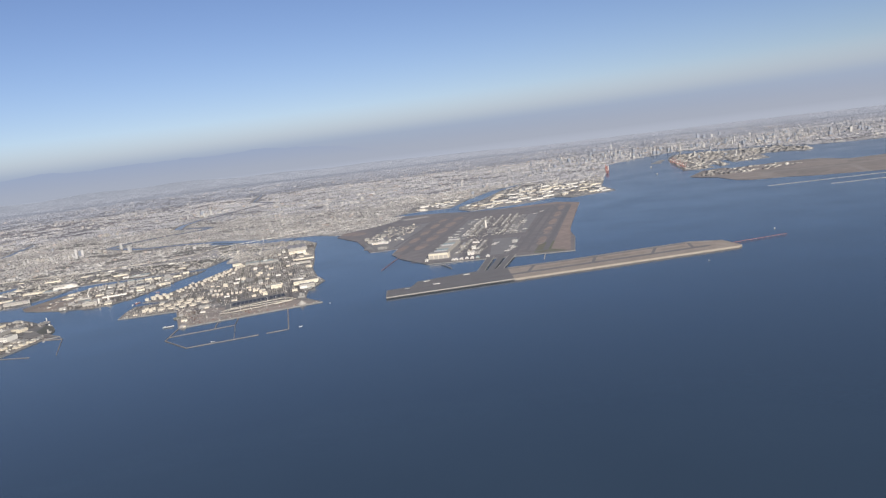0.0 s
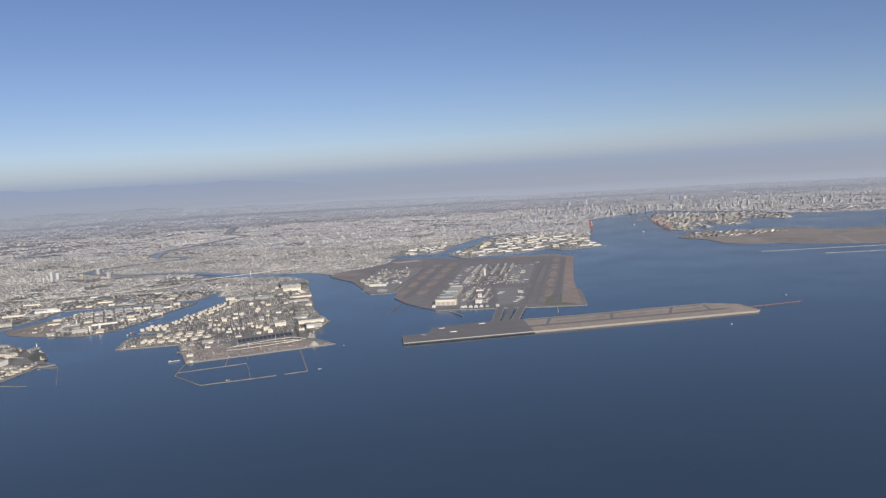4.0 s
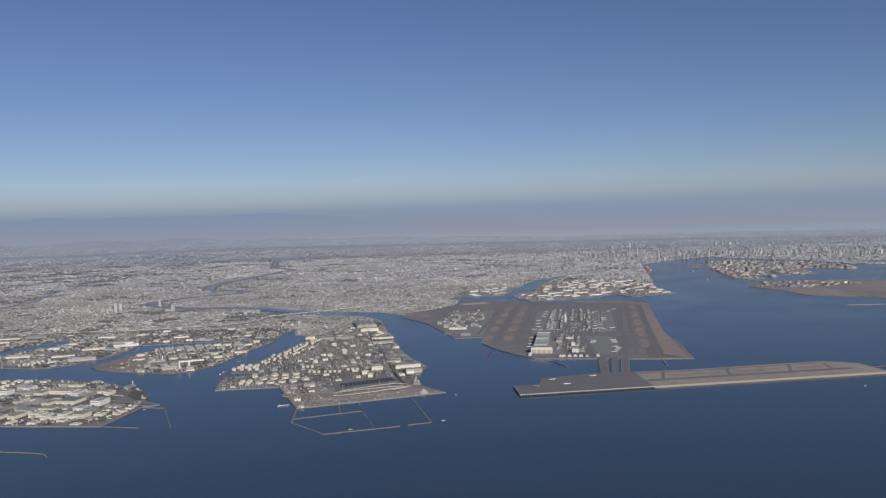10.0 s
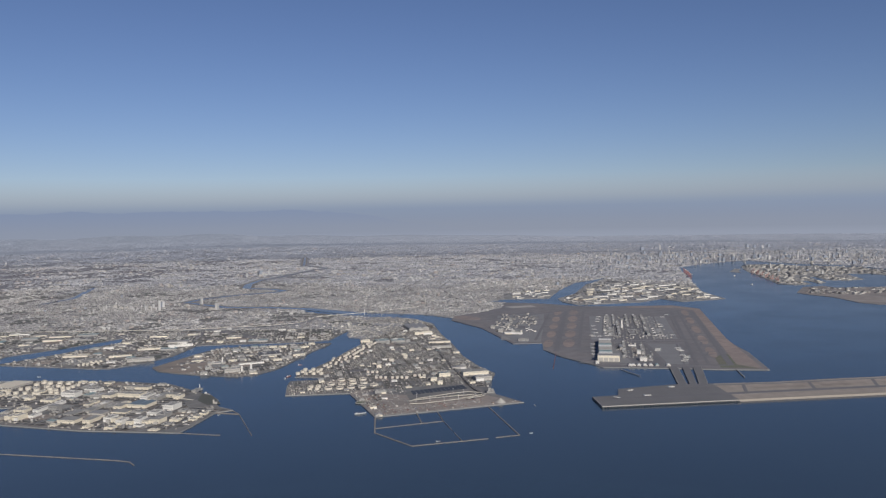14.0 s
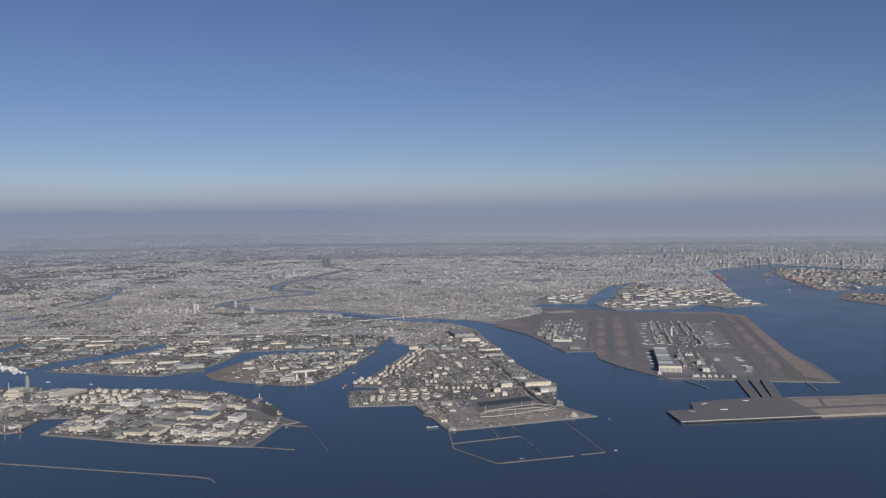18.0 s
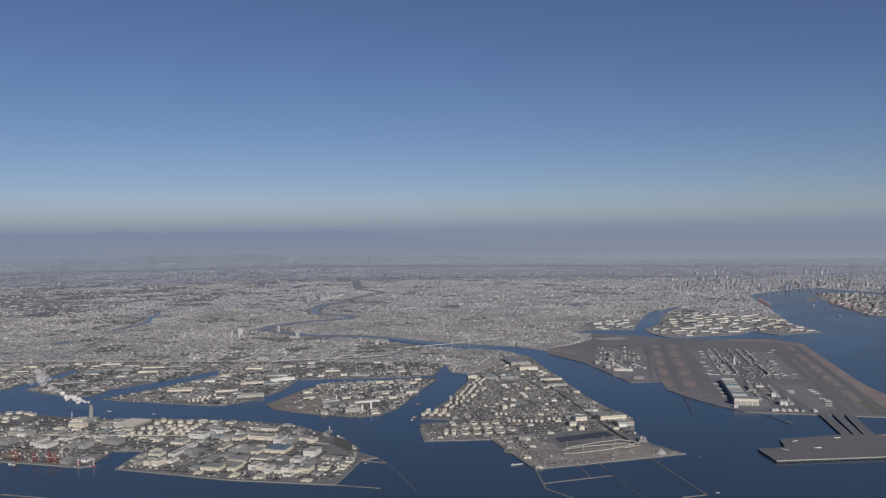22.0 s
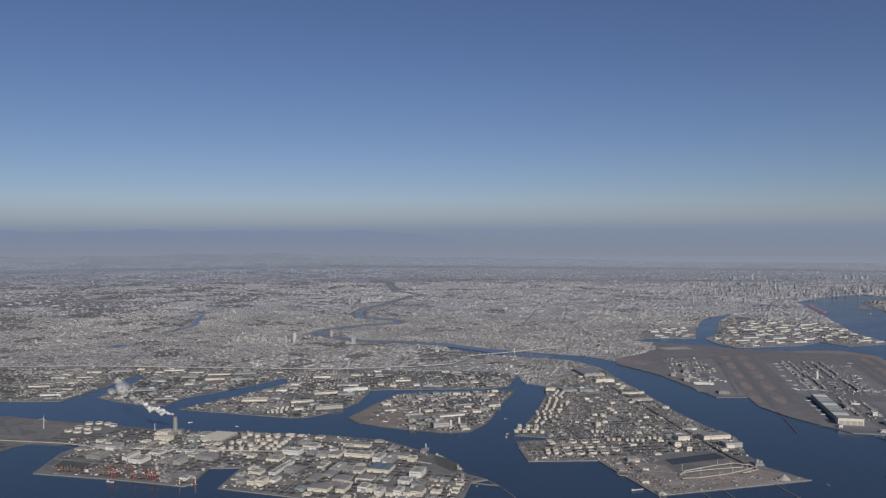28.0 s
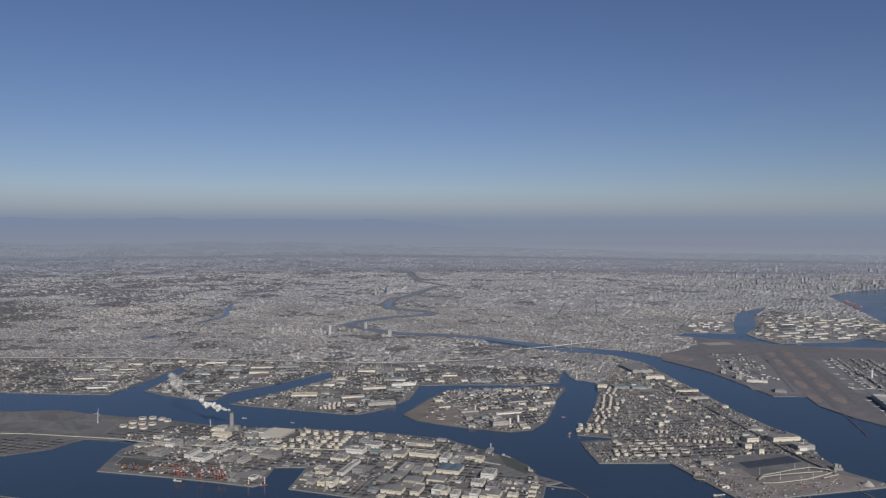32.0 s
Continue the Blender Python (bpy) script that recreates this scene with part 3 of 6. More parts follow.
# ---- dikes and breakwaters ----
RUBBLE = plain("rubble_stone", (0.24, 0.21, 0.178), 0.95, vary=0.35, scale=0.8)
for nm, line, w, label in (
        ("dike", [(-206, 590), (-203.5, 550), (-179, 519), (-132, 531)], 0.8, "pale stone dike round a disposal pool"),
        ("dike", [(-127, 533), (-112, 537), (-126, 613)], 0.65, "pale stone dike closing a disposal pool"),
        ("dike", [(-204.5, 560), (-159, 575), (-163, 602)], 0.65, "thin stone dike across a disposal pool"),
        ("dike", [(-177.3, 597), (-173.5, 571)], 0.5, "short stone dike across a disposal pool"),
        ("dike", [(-161, 590), (-159, 575), (-154, 553)], 0.35, "half-sunken stone dike in a disposal pool"),
        ("dike", [(-152.5, 546), (-148.5, 528)], 0.3, "half-sunken stone dike in a disposal pool"),
        ("breakwater", [(-314, 621), (-304, 607), (-282, 550)], 0.4, "thin stone breakwater off the harbour island"),
        ("breakwater", [(-322, 612), (-308, 608), (-304, 607)], 1.4, "curved stone mole at a small boat basin"),
        ("breakwater", [(-332, 560.5), (-303, 553)], 0.4, "low breakwater in line with the quay"),
        ("breakwater", [(-700, 585), (-478, 535), (-350, 504.5), (-341, 501), (-336, 494.5)], 0.5, "long thin offshore breakwater"),
        ("breakwater", [(452, 1050), (600, 1033), (900, 1000)], 2.2, "long white breakwater in the far bay"),
        ("breakwater", [(505, 985), (560, 977), (820, 940)], 1.8, "long white breakwater in the far bay")):
    tagged(new(nm, strip(nm, line, w, -1, 0.3, PALE if "white" in label else RUBBLE)), label, "breakwater", kind="structure")
for nm, outline in (("quay_wall", OGISHIMA[13:22]), ("quay_wall", UKISHIMA[9:15]), ("quay_wall", AIRPORT[3:12]), ("quay_wall", OGISHIMA[22:28])):
    tagged(new(nm, strip(nm, outline, 0.6, -1, LAND + 0.15, CONCRETE)), "pale concrete edge of the quay", "quay", kind="structure")

# ---- the airfield ----
Z = LAND + 0.05
def oval_box(x, y, w=5, d=11):
    return [(x - w, y - d), (x + w, y - d * 1.1), (x + w * 1.4, y + d), (x - w * 0.6, y + d * 1.1)]


field = thing("airfield_paving", "runways, taxiways and aprons of grey paving", "runway", kind="structure")
for outline, mat in (([(8, 897), (30, 893), (74, 1086), (46, 1096)], APRON), ([(78, 896), (101, 892), (142, 1076), (110, 1086)], APRON), ([(31, 893), (77, 896), (109, 1086), (75, 1086)], TARMAC),
                     ([(-16, 765), (2, 878), (22, 876), (18, 748)], APRON), ([(22, 748), (24, 876), (58, 868), (44, 748)], TARMAC), ([(48, 752), (61, 868), (92, 860), (72, 770), (64, 744)], APRON)):
    part("apron", slab("apron", outline, Z - 0.2, Z + 0.03, mat), field)
part("apron", slab("apron", [(-92, 972), (-76, 893), (-48, 892), (-32, 985), (-8, 1140), (-75, 1120)], Z - 0.2, Z + 0.03, APRON), field)
for nm, line, w, up, mat in (
        ("runway", [(-41, 832), (26, 1160)], 5.5, 0.10, TARMAC), ("runway", [(101, 742), (195, 1130)], 5.5, 0.10, TARMAC),
        ("runway", [(-95, 1075), (70, 1195)], 6, 0.14, TARMAC), ("taxiway", [(-52, 905), (4, 1160)], 3, 0.06, TARMAC), ("taxiway", [(-15, 850), (50, 1155)], 3.5, 0.06, TARMAC),
        ("taxiway", [(72, 746), (168, 1135)], 3.5, 0.06, TARMAC), ("taxiway", [(84, 752), (176, 1130)], 3.0, 0.07, TARMAC), ("taxiway", [(-36, 903), (132, 879)], 5, 0.08, TARMAC),
        ("taxiway", [(-40, 893), (128, 868)], 3, 0.09, TARMAC), ("taxiway", [(60, 1110), (175, 1135)], 4, 0.12, TARMAC), ("taxiway", [(-12, 765), (60, 748), (100, 742)], 4, 0.09, TARMAC)):
    part(nm, strip(nm, line, w, Z - 0.2, Z + up, mat), field)
for i in range(6):
    u = 0.1 + 0.15 * i
    a, b = (87 + 91 * u, 752 + 378 * u), (104 + 91 * (u + 0.07), 742 + 388 * (u + 0.08))
    mid = ((a[0] + b[0]) / 2 - 3, (a[1] + b[1]) / 2 + 10)
    part("exit_taxiway", strip("exit", [a, mid, b], 2.2, Z - 0.2, Z + 0.05, TARMAC), field)
for i in range(5):
    u = 0.2 + 0.16 * i
    part("exit_taxiway", strip("exit", [(-39 + 66 * u, 832 + 328 * u), (-13 + 64 * u, 850 + 300 * (u + 0.06))], 2.2, Z - 0.2, Z + 0.045, TARMAC), field)
LINES = [([(-60, 985), (0, 975)], 2), ([(-52, 1030), (10, 1018)], 2), ([(-40, 1080), (20, 1070)], 2), ([(-20, 1130), (60, 1120)], 3), ([(0, 1165), (110, 1160), (190, 1150)], 2.2), ([(-100, 1060), (-20, 1075), (40, 1160)], 2.2),
         ([(20, 900), (64, 1090)], 1.6), ([(84, 893), (128, 1080)], 1.8), ([(104, 890), (150, 1080)], 2), ([(60, 1098), (150, 1080)], 3), ([(-30, 770), (12, 752)], 1.5), ([(62, 752), (90, 862)], 1.6),
         ([(-10, 770), (6, 876)], 1.4), ([(-125, 1095), (-70, 1150), (30, 1200)], 1.5), ([(-100, 1030), (-92, 990), (-72, 895)], 1.2), ([(118, 1085), (190, 1165)], 1.6), ([(75, 800), (118, 790)], 2), ([(86, 850), (128, 840)], 2)]
for k, (line, w) in enumerate(LINES):
    part("taxiway", strip("taxiway", line, w, Z - 0.2, Z + 0.052 + 0.004 * (k % 3), TARMAC), field)
for k in range(7):
    part("apron", slab("apron", oval_box(-84 + 9 * k, 925 + 27 * k), Z - 0.2, Z + 0.042, (CONCRETE, TARMAC)[k % 2]), field)
part("grass_strip", slab("grass_strip", [(107, 745), (122, 722), (131, 772), (152, 886), (214, 1150), (188, 1196), (120, 1199), (120, 1180), (185, 1170), (200, 1135)], Z - 0.2, Z + 0.028, BROWN), field, "russet winter grass beside the runway")


def oval(cx, cy, rx, ry, turn, n=14):
    c, d = math.cos(radians(turn)), math.sin(radians(turn))
    ring = [(rx * math.cos(2 * math.pi * i / n), ry * math.sin(2 * math.pi * i / n)) for i in range(n)]
    return [(cx + c * a - d * b, cy + d * a + c * b) for a, b in ring]


for i in range(5):
    for x0, y0, gx, gy, off, rx, ry in ((-41, 832, 67, 328, -10.5, 5.2, 25), (-41, 832, 67, 328, 11.5, 6.2, 28), (101, 742, 94, 388, -10.0, 4.8, 30)):
        u = 0.09 + 0.195 * i + (0.06 if gy == 328 else 0.08)
        part("grass_island", slab("grass_island", oval(x0 + gx * u + off, y0 + gy * u, rx, ry, -math.degrees(math.atan2(gx, gy))), Z - 0.2, Z + 0.035 + 0.002 * i, BROWN), field)
part("parking_lot", slab("parking_lot", [(-55, 1226), (-14, 1238), (-8, 1216), (-46, 1206)], Z - 0.2, Z + 0.03, PALE), field, "pale concrete parking lot")
part("soil", slab("soil", oval(-118, 1104, 15, 26, 30), Z - 0.2, Z + 0.028, BROWN), field)
GREENS = land_mat("green_turf", (0.125, 0.14, 0.1), (0.14, 0.15, 0.11), (0.15, 0.14, 0.11), (0.15, 0.14, 0.11), 0.04, 0.1)
part("turf", slab("turf", [(88, 732), (119, 724), (129, 778), (116, 800), (100, 780)], Z - 0.2, Z + 0.025, GREENS), field, "green turf at the runway end")


# ---- buildings ----
STYLES = {"cream": (CREAM, CONCRETE, "cream-walled"), "white": (WHITE, CONCRETE, "white-walled"), "blue": (CREAM, BLUE, "cream-walled blue-roofed"), "grey": (GREY, CONCRETE, "grey metal"),
          "dark": (GREY, DARK, "dark-roofed"), "pale": (PALE, GREY, "pale concrete"), "yellow": (CREAM, CREAM, "yellowish"), "teal": (GREY, TEAL, "teal-roofed")}
pick = random.Random(3)
FOOT = []      # ground already taken: x, y, reach


def bm_mesh(name, bm, mat):
    me = bpy.data.meshes.new(name)
    bm.to_mesh(me)
    bm.free()
    me.materials.append(mat)
    return me


CUBE = [(0, 3, 2, 1), (4, 5, 6, 7), (0, 1, 5, 4), (1, 2, 6, 5), (2, 3, 7, 6), (3, 0, 4, 7)]


def box_part(name, x, y, z, w, d, h, mat, parent, label=""):
    a, b = w / 2, d / 2
    corners = [(x + i * a, y + k * b, q) for q in (z, z + h) for i, k in ((-1, -1), (1, -1), (1, 1), (-1, 1))]
    return part(name, mesh_of(name, corners, CUBE, mat), parent, label)


def ring_mesh(name, w, d, thick, z0, z1, mat):
    """A four-sided upright ring, open in the middle."""
    a, b = w / 2, d / 2
    c, e = a - thick, b - thick
    verts = [(i * p, k * q, z) for p, q in ((a, b), (c, e)) for z in (z0, z1) for i, k in ((-1, -1), (1, -1), (1, 1), (-1, 1))]
    faces = []
    for i in range(4):
        j = (i + 1) % 4
        faces += [(i, j, 4 + j, 4 + i), (8 + j, 8 + i, 12 + i, 12 + j), (4 + i, 4 + j, 12 + j, 12 + i)]
    return mesh_of(name, verts, faces, mat)


def warehouse(x, y, w, d, h, turn, style, name="warehouse", what="warehouse"):
    wall, roof, word = STYLES[style]
    size = "large" if w * d > 120 else "small" if w * d < 40 else "mid-sized"
    t = thing(name, f"{size} {word} {what} on the harbour ground", "building", (x, y, LAND), turn)
    FOOT.append((x, y, max(w, d) * 0.5 + 1.5))
    body = box_part("body", 0, 0, 0, w, d, h, wall, t)
    gable = min(w, d) * 0.06 if style not in ("white", "dark") and pick.random() < 0.45 else 0.0
    if gable:
        n = max(1, round(w / 9))
        bm = bmesh.new()
        for i in range(n):     # low saw of gabled bays
            x0, x1 = -w / 2 - 0.12 + i * w / n, -w / 2 + 0.12 + (i + 1) * w / n
            xm = (x0 + x1) / 2
            v = [bm.verts.new(p) for p in ((x0, -d / 2 - .15, h), (xm, -d / 2 - .15, h + gable), (x1, -d / 2 - .15, h), (x0, d / 2 + .15, h), (xm, d / 2 + .15, h + gable), (x1, d / 2 + .15, h))]
            for f in ((0, 1, 4, 3), (1, 2, 5, 4), (0, 2, 1), (3, 4, 5)):
                bm.faces.new([v[k] for k in f])
        top = part("roof", bm_mesh("roof", bm, roof), t)
    else:
        top = box_part("roof", 0, 0, h, w - 0.5, d - 0.5, 0.06, roof, t)
        part("parapet", ring_mesh("parapet", w, d, 0.2, h, h + 0.22, wall), t)
    for _ in range(pick.randint(1, 2)):
        box_part("roof_vent", pick.uniform(-0.35, 0.35) * w, pick.uniform(-0.35, 0.35) * d, h, pick.uniform(0.5, 1.4), pick.uniform(0.5, 1.2), pick.uniform(0.4, 0.8), GREY, top)
    if pick.random() < 0.55 and w > 4:      # lower office wing along one side
        box_part("annex", pick.choice((-0.25, 0.25)) * w, -d / 2 - 0.7, 0, w * pick.uniform(0.3, 0.5), 1.4, h * pick.uniform(0.4, 0.75), pick.choice((CREAM, WHITE, PALE)), t)
    if not gable and w * d > 30:
        for i in range(3):
            box_part("skylight", (i - 1) * w * 0.3, 0, h + 0.06, 0.35, d * 0.7, 0.12, (WHITE, GREY)[i % 2], top)
    n = max(1, min(2, int(w / 3.5)))
    for i in range(n):
        box_part("loading_door", -w / 2 + (i + 0.5) * w / n, -d / 2 - 0.02, 0.05, min(1.2, w * 0.25), 0.08, min(0.7, h * 0.35), DARK, body)
    if h > 1.7:      # ribbon windows under the eaves
        box_part("window_band", 0, -d / 2 - 0.02, h * 0.66, w * 0.9, 0.07, h * 0.09, DARK, body)
    if not gable and w * d > 60:      # a plant room on the flat roof
        box_part("plant_room", pick.uniform(-0.3, 0.3) * w, pick.uniform(-0.1, 0.35) * d, h, w * pick.uniform(0.15, 0.35), d * pick.uniform(0.12, 0.3), pick.uniform(0.5, 0.9), pick.choice((WHITE, PALE, GREY)), top)
    return t


# harbour island
warehouse(-418, 595, 13.4, 9.0, 2.4, -14, "cream")
warehouse(-403, 595, 5.8, 12.0, 2.6, -14, "cream")
warehouse(-384, 638, 15.6, 14.0, 2.6, -14, "blue")
warehouse(-405, 637, 8.0, 10.0, 1.9, -14, "grey")
warehouse(-398, 634, 5.9, 10.0, 2.2, -14, "cream")
warehouse(-388, 662, 5.8, 13.0, 3.3, -14, "white")
warehouse(-380, 659, 7.7, 12.0, 2.6, -14, "grey")
warehouse(-358, 628, 8.4, 12.0, 3.5, -14, "white")
warehouse(-365, 612, 7.8, 9.0, 2.1, -14, "white")
warehouse(-356, 605, 7.0, 9.0, 2.6, -14, "dark")
warehouse(-372, 587, 4.4, 8.0, 2.6, -14, "cream")
warehouse(-367, 589, 5.1, 9.0, 3.2, -14, "white")
warehouse(-361, 588, 4.7, 9.0, 2.6, -14, "cream")
warehouse(-355, 589, 7.4, 10.0, 3.1, -14, "cream")
warehouse(-390, 596, 5.9, 9.0, 3.0, -14, "white")
warehouse(-385, 594, 3.8, 8.0, 2.6, -14, "cream")
warehouse(-379, 588, 4.7, 9.0, 2.9, -14, "white")
warehouse(-407, 616, 11.6, 9.0, 1.5, -14, "pale")
warehouse(-392, 619, 11.9, 8.0, 1.2, -14, "cream")
warehouse(-379, 619, 8.8, 8.0, 1.2, -14, "dark")
warehouse(-421, 671, 7.5, 10.0, 2.4, -14, "cream")
warehouse(-430, 671, 8.1, 10.0, 2.4, -14, "pale")
warehouse(-404, 672, 20.0, 9.0, 2.7, -14, "cream")
warehouse(-409, 699, 21.3, 6.0, 2.2, -14, "cream")
warehouse(-374, 670, 14.7, 7.0, 2.0, -14, "cream")
warehouse(-364, 662, 5.5, 8.0, 2.3, -14, "cream")
warehouse(-357, 684, 4.1, 8.0, 1.8, -14, "grey")
warehouse(-332, 592, 4.4, 5.0, 1.1, -14, "cream")
warehouse(-331, 600, 4.5, 5.0, 1.2, -14, "cream")
warehouse(-329, 608, 4.9, 5.0, 1.2, -14, "cream")
warehouse(-570, 664, 4.0, 16.0, 2.6, -14, "white")
warehouse(-560, 655, 10.1, 12.0, 2.8, -14, "white")
warehouse(-472, 608, 4.7, 7.0, 2.2, -14, "pale")
warehouse(-464, 607, 5.0, 9.0, 2.8, -14, "cream")
warehouse(-458, 606, 5.1, 9.0, 3.4, -14, "cream")
warehouse(-451, 613, 4.2, 9.0, 1.5, -14, "white")
warehouse(-468, 629, 8.9, 8.0, 1.9, -14, "cream")
warehouse(-453, 639, 4.6, 30.0, 1.9, -14, "white")
warehouse(-463, 661, 10.5, 10.0, 1.7, -14, "cream")
warehouse(-555, 675, 9.3, 9.0, 1.8, -14, "white")
warehouse(-598, 690, 17.5, 10.0, 3.0, -14, "pale")
warehouse(-595, 665, 11.4, 12.0, 2.6, -14, "grey")
warehouse(-566, 715, 14.3, 6.0, 2.7, -14, "yellow")
warehouse(-573, 732, 7.8, 8.0, 2.8, -14, "cream")
warehouse(-564, 729, 5.3, 8.0, 2.8, -14, "grey")
warehouse(-542, 713, 7.8, 9.0, 2.7, -14, "grey")
warehouse(-537, 728, 11.0, 12.0, 1.6, -14, "white")
warehouse(-529, 651, 5.8, 10.0, 2.4, -14, "pale")
warehouse(-540, 654, 7.4, 10.0, 2.1, -14, "grey")
warehouse(-514, 663, 14.2, 9.0, 2.8, -14, "grey")
warehouse(-451, 705, 7.6, 10.0, 2.6, -14, "grey")
warehouse(-443, 693, 10.8, 10.0, 2.5, -14, "white")
warehouse(-454, 677, 12.9, 9.0, 3.5, -14, "white")
warehouse(-426, 619, 7.2, 14.0, 1.2, -14, "grey")
warehouse(-417, 627, 7.3, 10.0, 1.6, -14, "grey")
warehouse(-414, 640, 6.4, 16.0, 2.2, -14, "pale")
warehouse(-445, 631, 7.4, 6.0, 3.5, -14, "grey")
warehouse(-440, 678, 6.5, 8.0, 1.4, -14, "teal")
# refinery peninsula
warehouse(-129, 728, 22.6, 9.0, 3.2, 12, "cream", "works_building", "works building")
warehouse(-124, 704, 13.9, 9.0, 3.4, 12, "pale", "works_building", "works building")
warehouse(-156, 723, 9.7, 8.0, 3.2, 12, "blue", "works_building", "works building")
warehouse(-165, 704, 5.4, 5.0, 3.4, 12, "cream", "works_building", "works building")
warehouse(-160, 691, 4.0, 5.0, 3.4, 12, "cream", "works_building", "works building")
warehouse(-207, 663, 9.0, 5.0, 2.2, 12, "grey", "works_building", "works building")
warehouse(-215, 767, 4.0, 6.0, 3.0, 12, "cream", "works_building", "works building")
warehouse(-176, 967, 20.6, 8.0, 3.3, 12, "cream", "works_building", "works building")
warehouse(-185, 1018, 24.2, 40.0, 2.8, 12, "pale", "works_building", "works building")
warehouse(-221, 917, 15.5, 14.0, 2.1, 12, "teal", "works_building", "works building")
warehouse(-204, 917, 15.0, 14.0, 2.1, 12, "teal", "works_building", "works building")
warehouse(-193, 917, 4.8, 10.0, 2.6, 12, "grey", "works_building", "works building")
warehouse(-240, 919, 10.0, 8.0, 3.1, 12, "cream", "works_building", "works building")
warehouse(-142, 834, 6.5, 5.0, 2.2, 12, "cream", "works_building", "works building")
warehouse(-142, 756, 13.4, 6.0, 1.7, 12, "pale", "works_building", "works building")
warehouse(-158, 902, 23.8, 5.0, 2.0, 12, "cream", "works_building", "works building")
warehouse(-156, 869, 21.2, 5.0, 1.9, 12, "pale", "works_building", "works building")
# airfield buildings
warehouse(-71, 953, 20.4, 5.0, 2.2, -12, "white", "airport_building", "airport building")
warehouse(-65, 905, 10.7, 9.0, 2.6, -12, "grey", "airport_building", "airport building")
warehouse(-84, 972, 5.6, 8.0, 3.5, -12, "pale", "airport_building", "airport building")
warehouse(-70, 1026, 6.5, 10.0, 3.5, -12, "grey", "airport_building", "airport building")
warehouse(-62, 1068, 3.8, 12.0, 3.5, -12, "grey", "airport_building", "airport building")
warehouse(36, 808, 3.8, 6.0, 3.5, -12, "white", "airport_building", "airport building")
warehouse(31, 774, 6.1, 8.0, 3.1, -12, "white", "airport_building", "airport building")
warehouse(27, 842, 3.3, 20.0, 2.4, -12, "pale", "airport_building", "airport building")
warehouse(41, 853, 7.4, 4.0, 1.4, -12, "white", "airport_building", "airport building")
warehouse(38, 775, 4.1, 10.0, 1.4, -12, "grey", "airport_building", "airport building")
warehouse(-91, 1002, 4.9, 6.0, 3.5, -12, "pale", "airport_building", "airport building")
warehouse(-14, 764, 3.0, 4.0, 2.2, -12, "white", "airport_building", "airport building")
# canal works
warehouse(-455, 829, 25.6, 8.0, 3.0, 20, "pale", "factory_hall", "factory hall")
warehouse(-443, 916, 25.9, 6.0, 2.4, 20, "white", "factory_hall", "factory hall")
warehouse(-348, 762, 13.6, 8.0, 3.4, 20, "pale", "factory_hall", "factory hall")
warehouse(-374, 779, 6.0, 8.0, 2.4, 20, "grey", "factory_hall", "factory hall")
warehouse(-301, 842, 12.0, 8.0, 2.2, 20, "cream", "factory_hall", "factory hall")
warehouse(-332, 853, 20.4, 20.0, 1.3, 20, "dark", "factory_hall", "factory hall")
warehouse(-374, 806, 16.7, 8.0, 1.2, 20, "pale", "factory_hall", "factory hall")
warehouse(-397, 822, 11.1, 8.0, 1.3, 20, "cream", "factory_hall", "factory hall")
warehouse(-339, 800, 23.5, 4.0, 1.2, 20, "white", "factory_hall", "factory hall")
warehouse(-486, 857, 22.0, 6.0, 1.4, 20, "cream", "factory_hall", "factory hall")
warehouse(-471, 898, 23.5, 8.0, 1.9, 20, "cream", "factory_hall", "factory hall")
warehouse(-310, 825, 10.7, 7.0, 2.2, 20, "grey", "factory_hall", "factory hall")

depot = thing("parcel_depot", "very large flat cream-roofed parcel depot", "building", (-524, 722, LAND), -14)
box_part("body", 0, 0, 0, 19, 24, 1.7, PALE, depot)
box_part("roof", 0, 0, 1.7, 19.4, 24.4, 0.15, CREAM, depot)
for i in range(6):
    box_part("loading_door", -7.5 + 3 * i, -12.03, 0.05, 1.4, 0.1, 0.8, DARK, depot)
box_part("annex", -3, -13.4, 0, 6, 2.7, 1.2, WHITE, depot)


# ---- storage tanks ----
def tank(r, h, floating, n=20):
    t = thing("storage_tank", "round cream-white oil storage tank", "tank", group="storage tanks")
    ring = [(r * math.cos(2 * math.pi * i / n), r * math.sin(2 * math.pi * i / n)) for i in range(n)]
    inner = [(0.94 * a, 0.94 * b) for a, b in ring]
    lid = h - 0.35 if floating else h
    part("shell", mesh_of("shell", [(a, b, 0) for a, b in ring] + [(a, b, h) for a, b in ring] + [(a, b, h) for a, b in inner] + [(a, b, lid - 0.1) for a, b in inner],
                          [(k * n + i, k * n + (i + 1) % n, (k + 1) * n + (i + 1) % n, (k + 1) * n + i) for k in range(3) for i in range(n)], TANKS), t)
    part("roof", mesh_of("roof", [(a, b, lid) for a, b in inner] + [(0, 0, lid + (0 if floating else r * 0.16))], [(i, (i + 1) % n, n) for i in range(n)], DARK if floating else TANKS), t)
    box_part("stair", r + 0.1, 0, 0, 0.25, 0.7, h, GREY, t)
    return t


TANKS = plain("tank_paint", (0.53, 0.485, 0.41), 0.55, vary=0.12)
big, mid, low, small = tank(2.4, 2.3, True), tank(1.9, 2.2, True), tank(3.2, 1.5, True), tank(1.3, 1.8, False)
protos = [big, mid, low, small]
PADZ = LAND + 0.05


def place(proto, spots, z=LAND):
    for x, y in spots:
        FOOT.append((x, y, 4.2))
        copy_thing(proto, pose(x, y, z, 0, 0, pick.uniform(0, 360)))


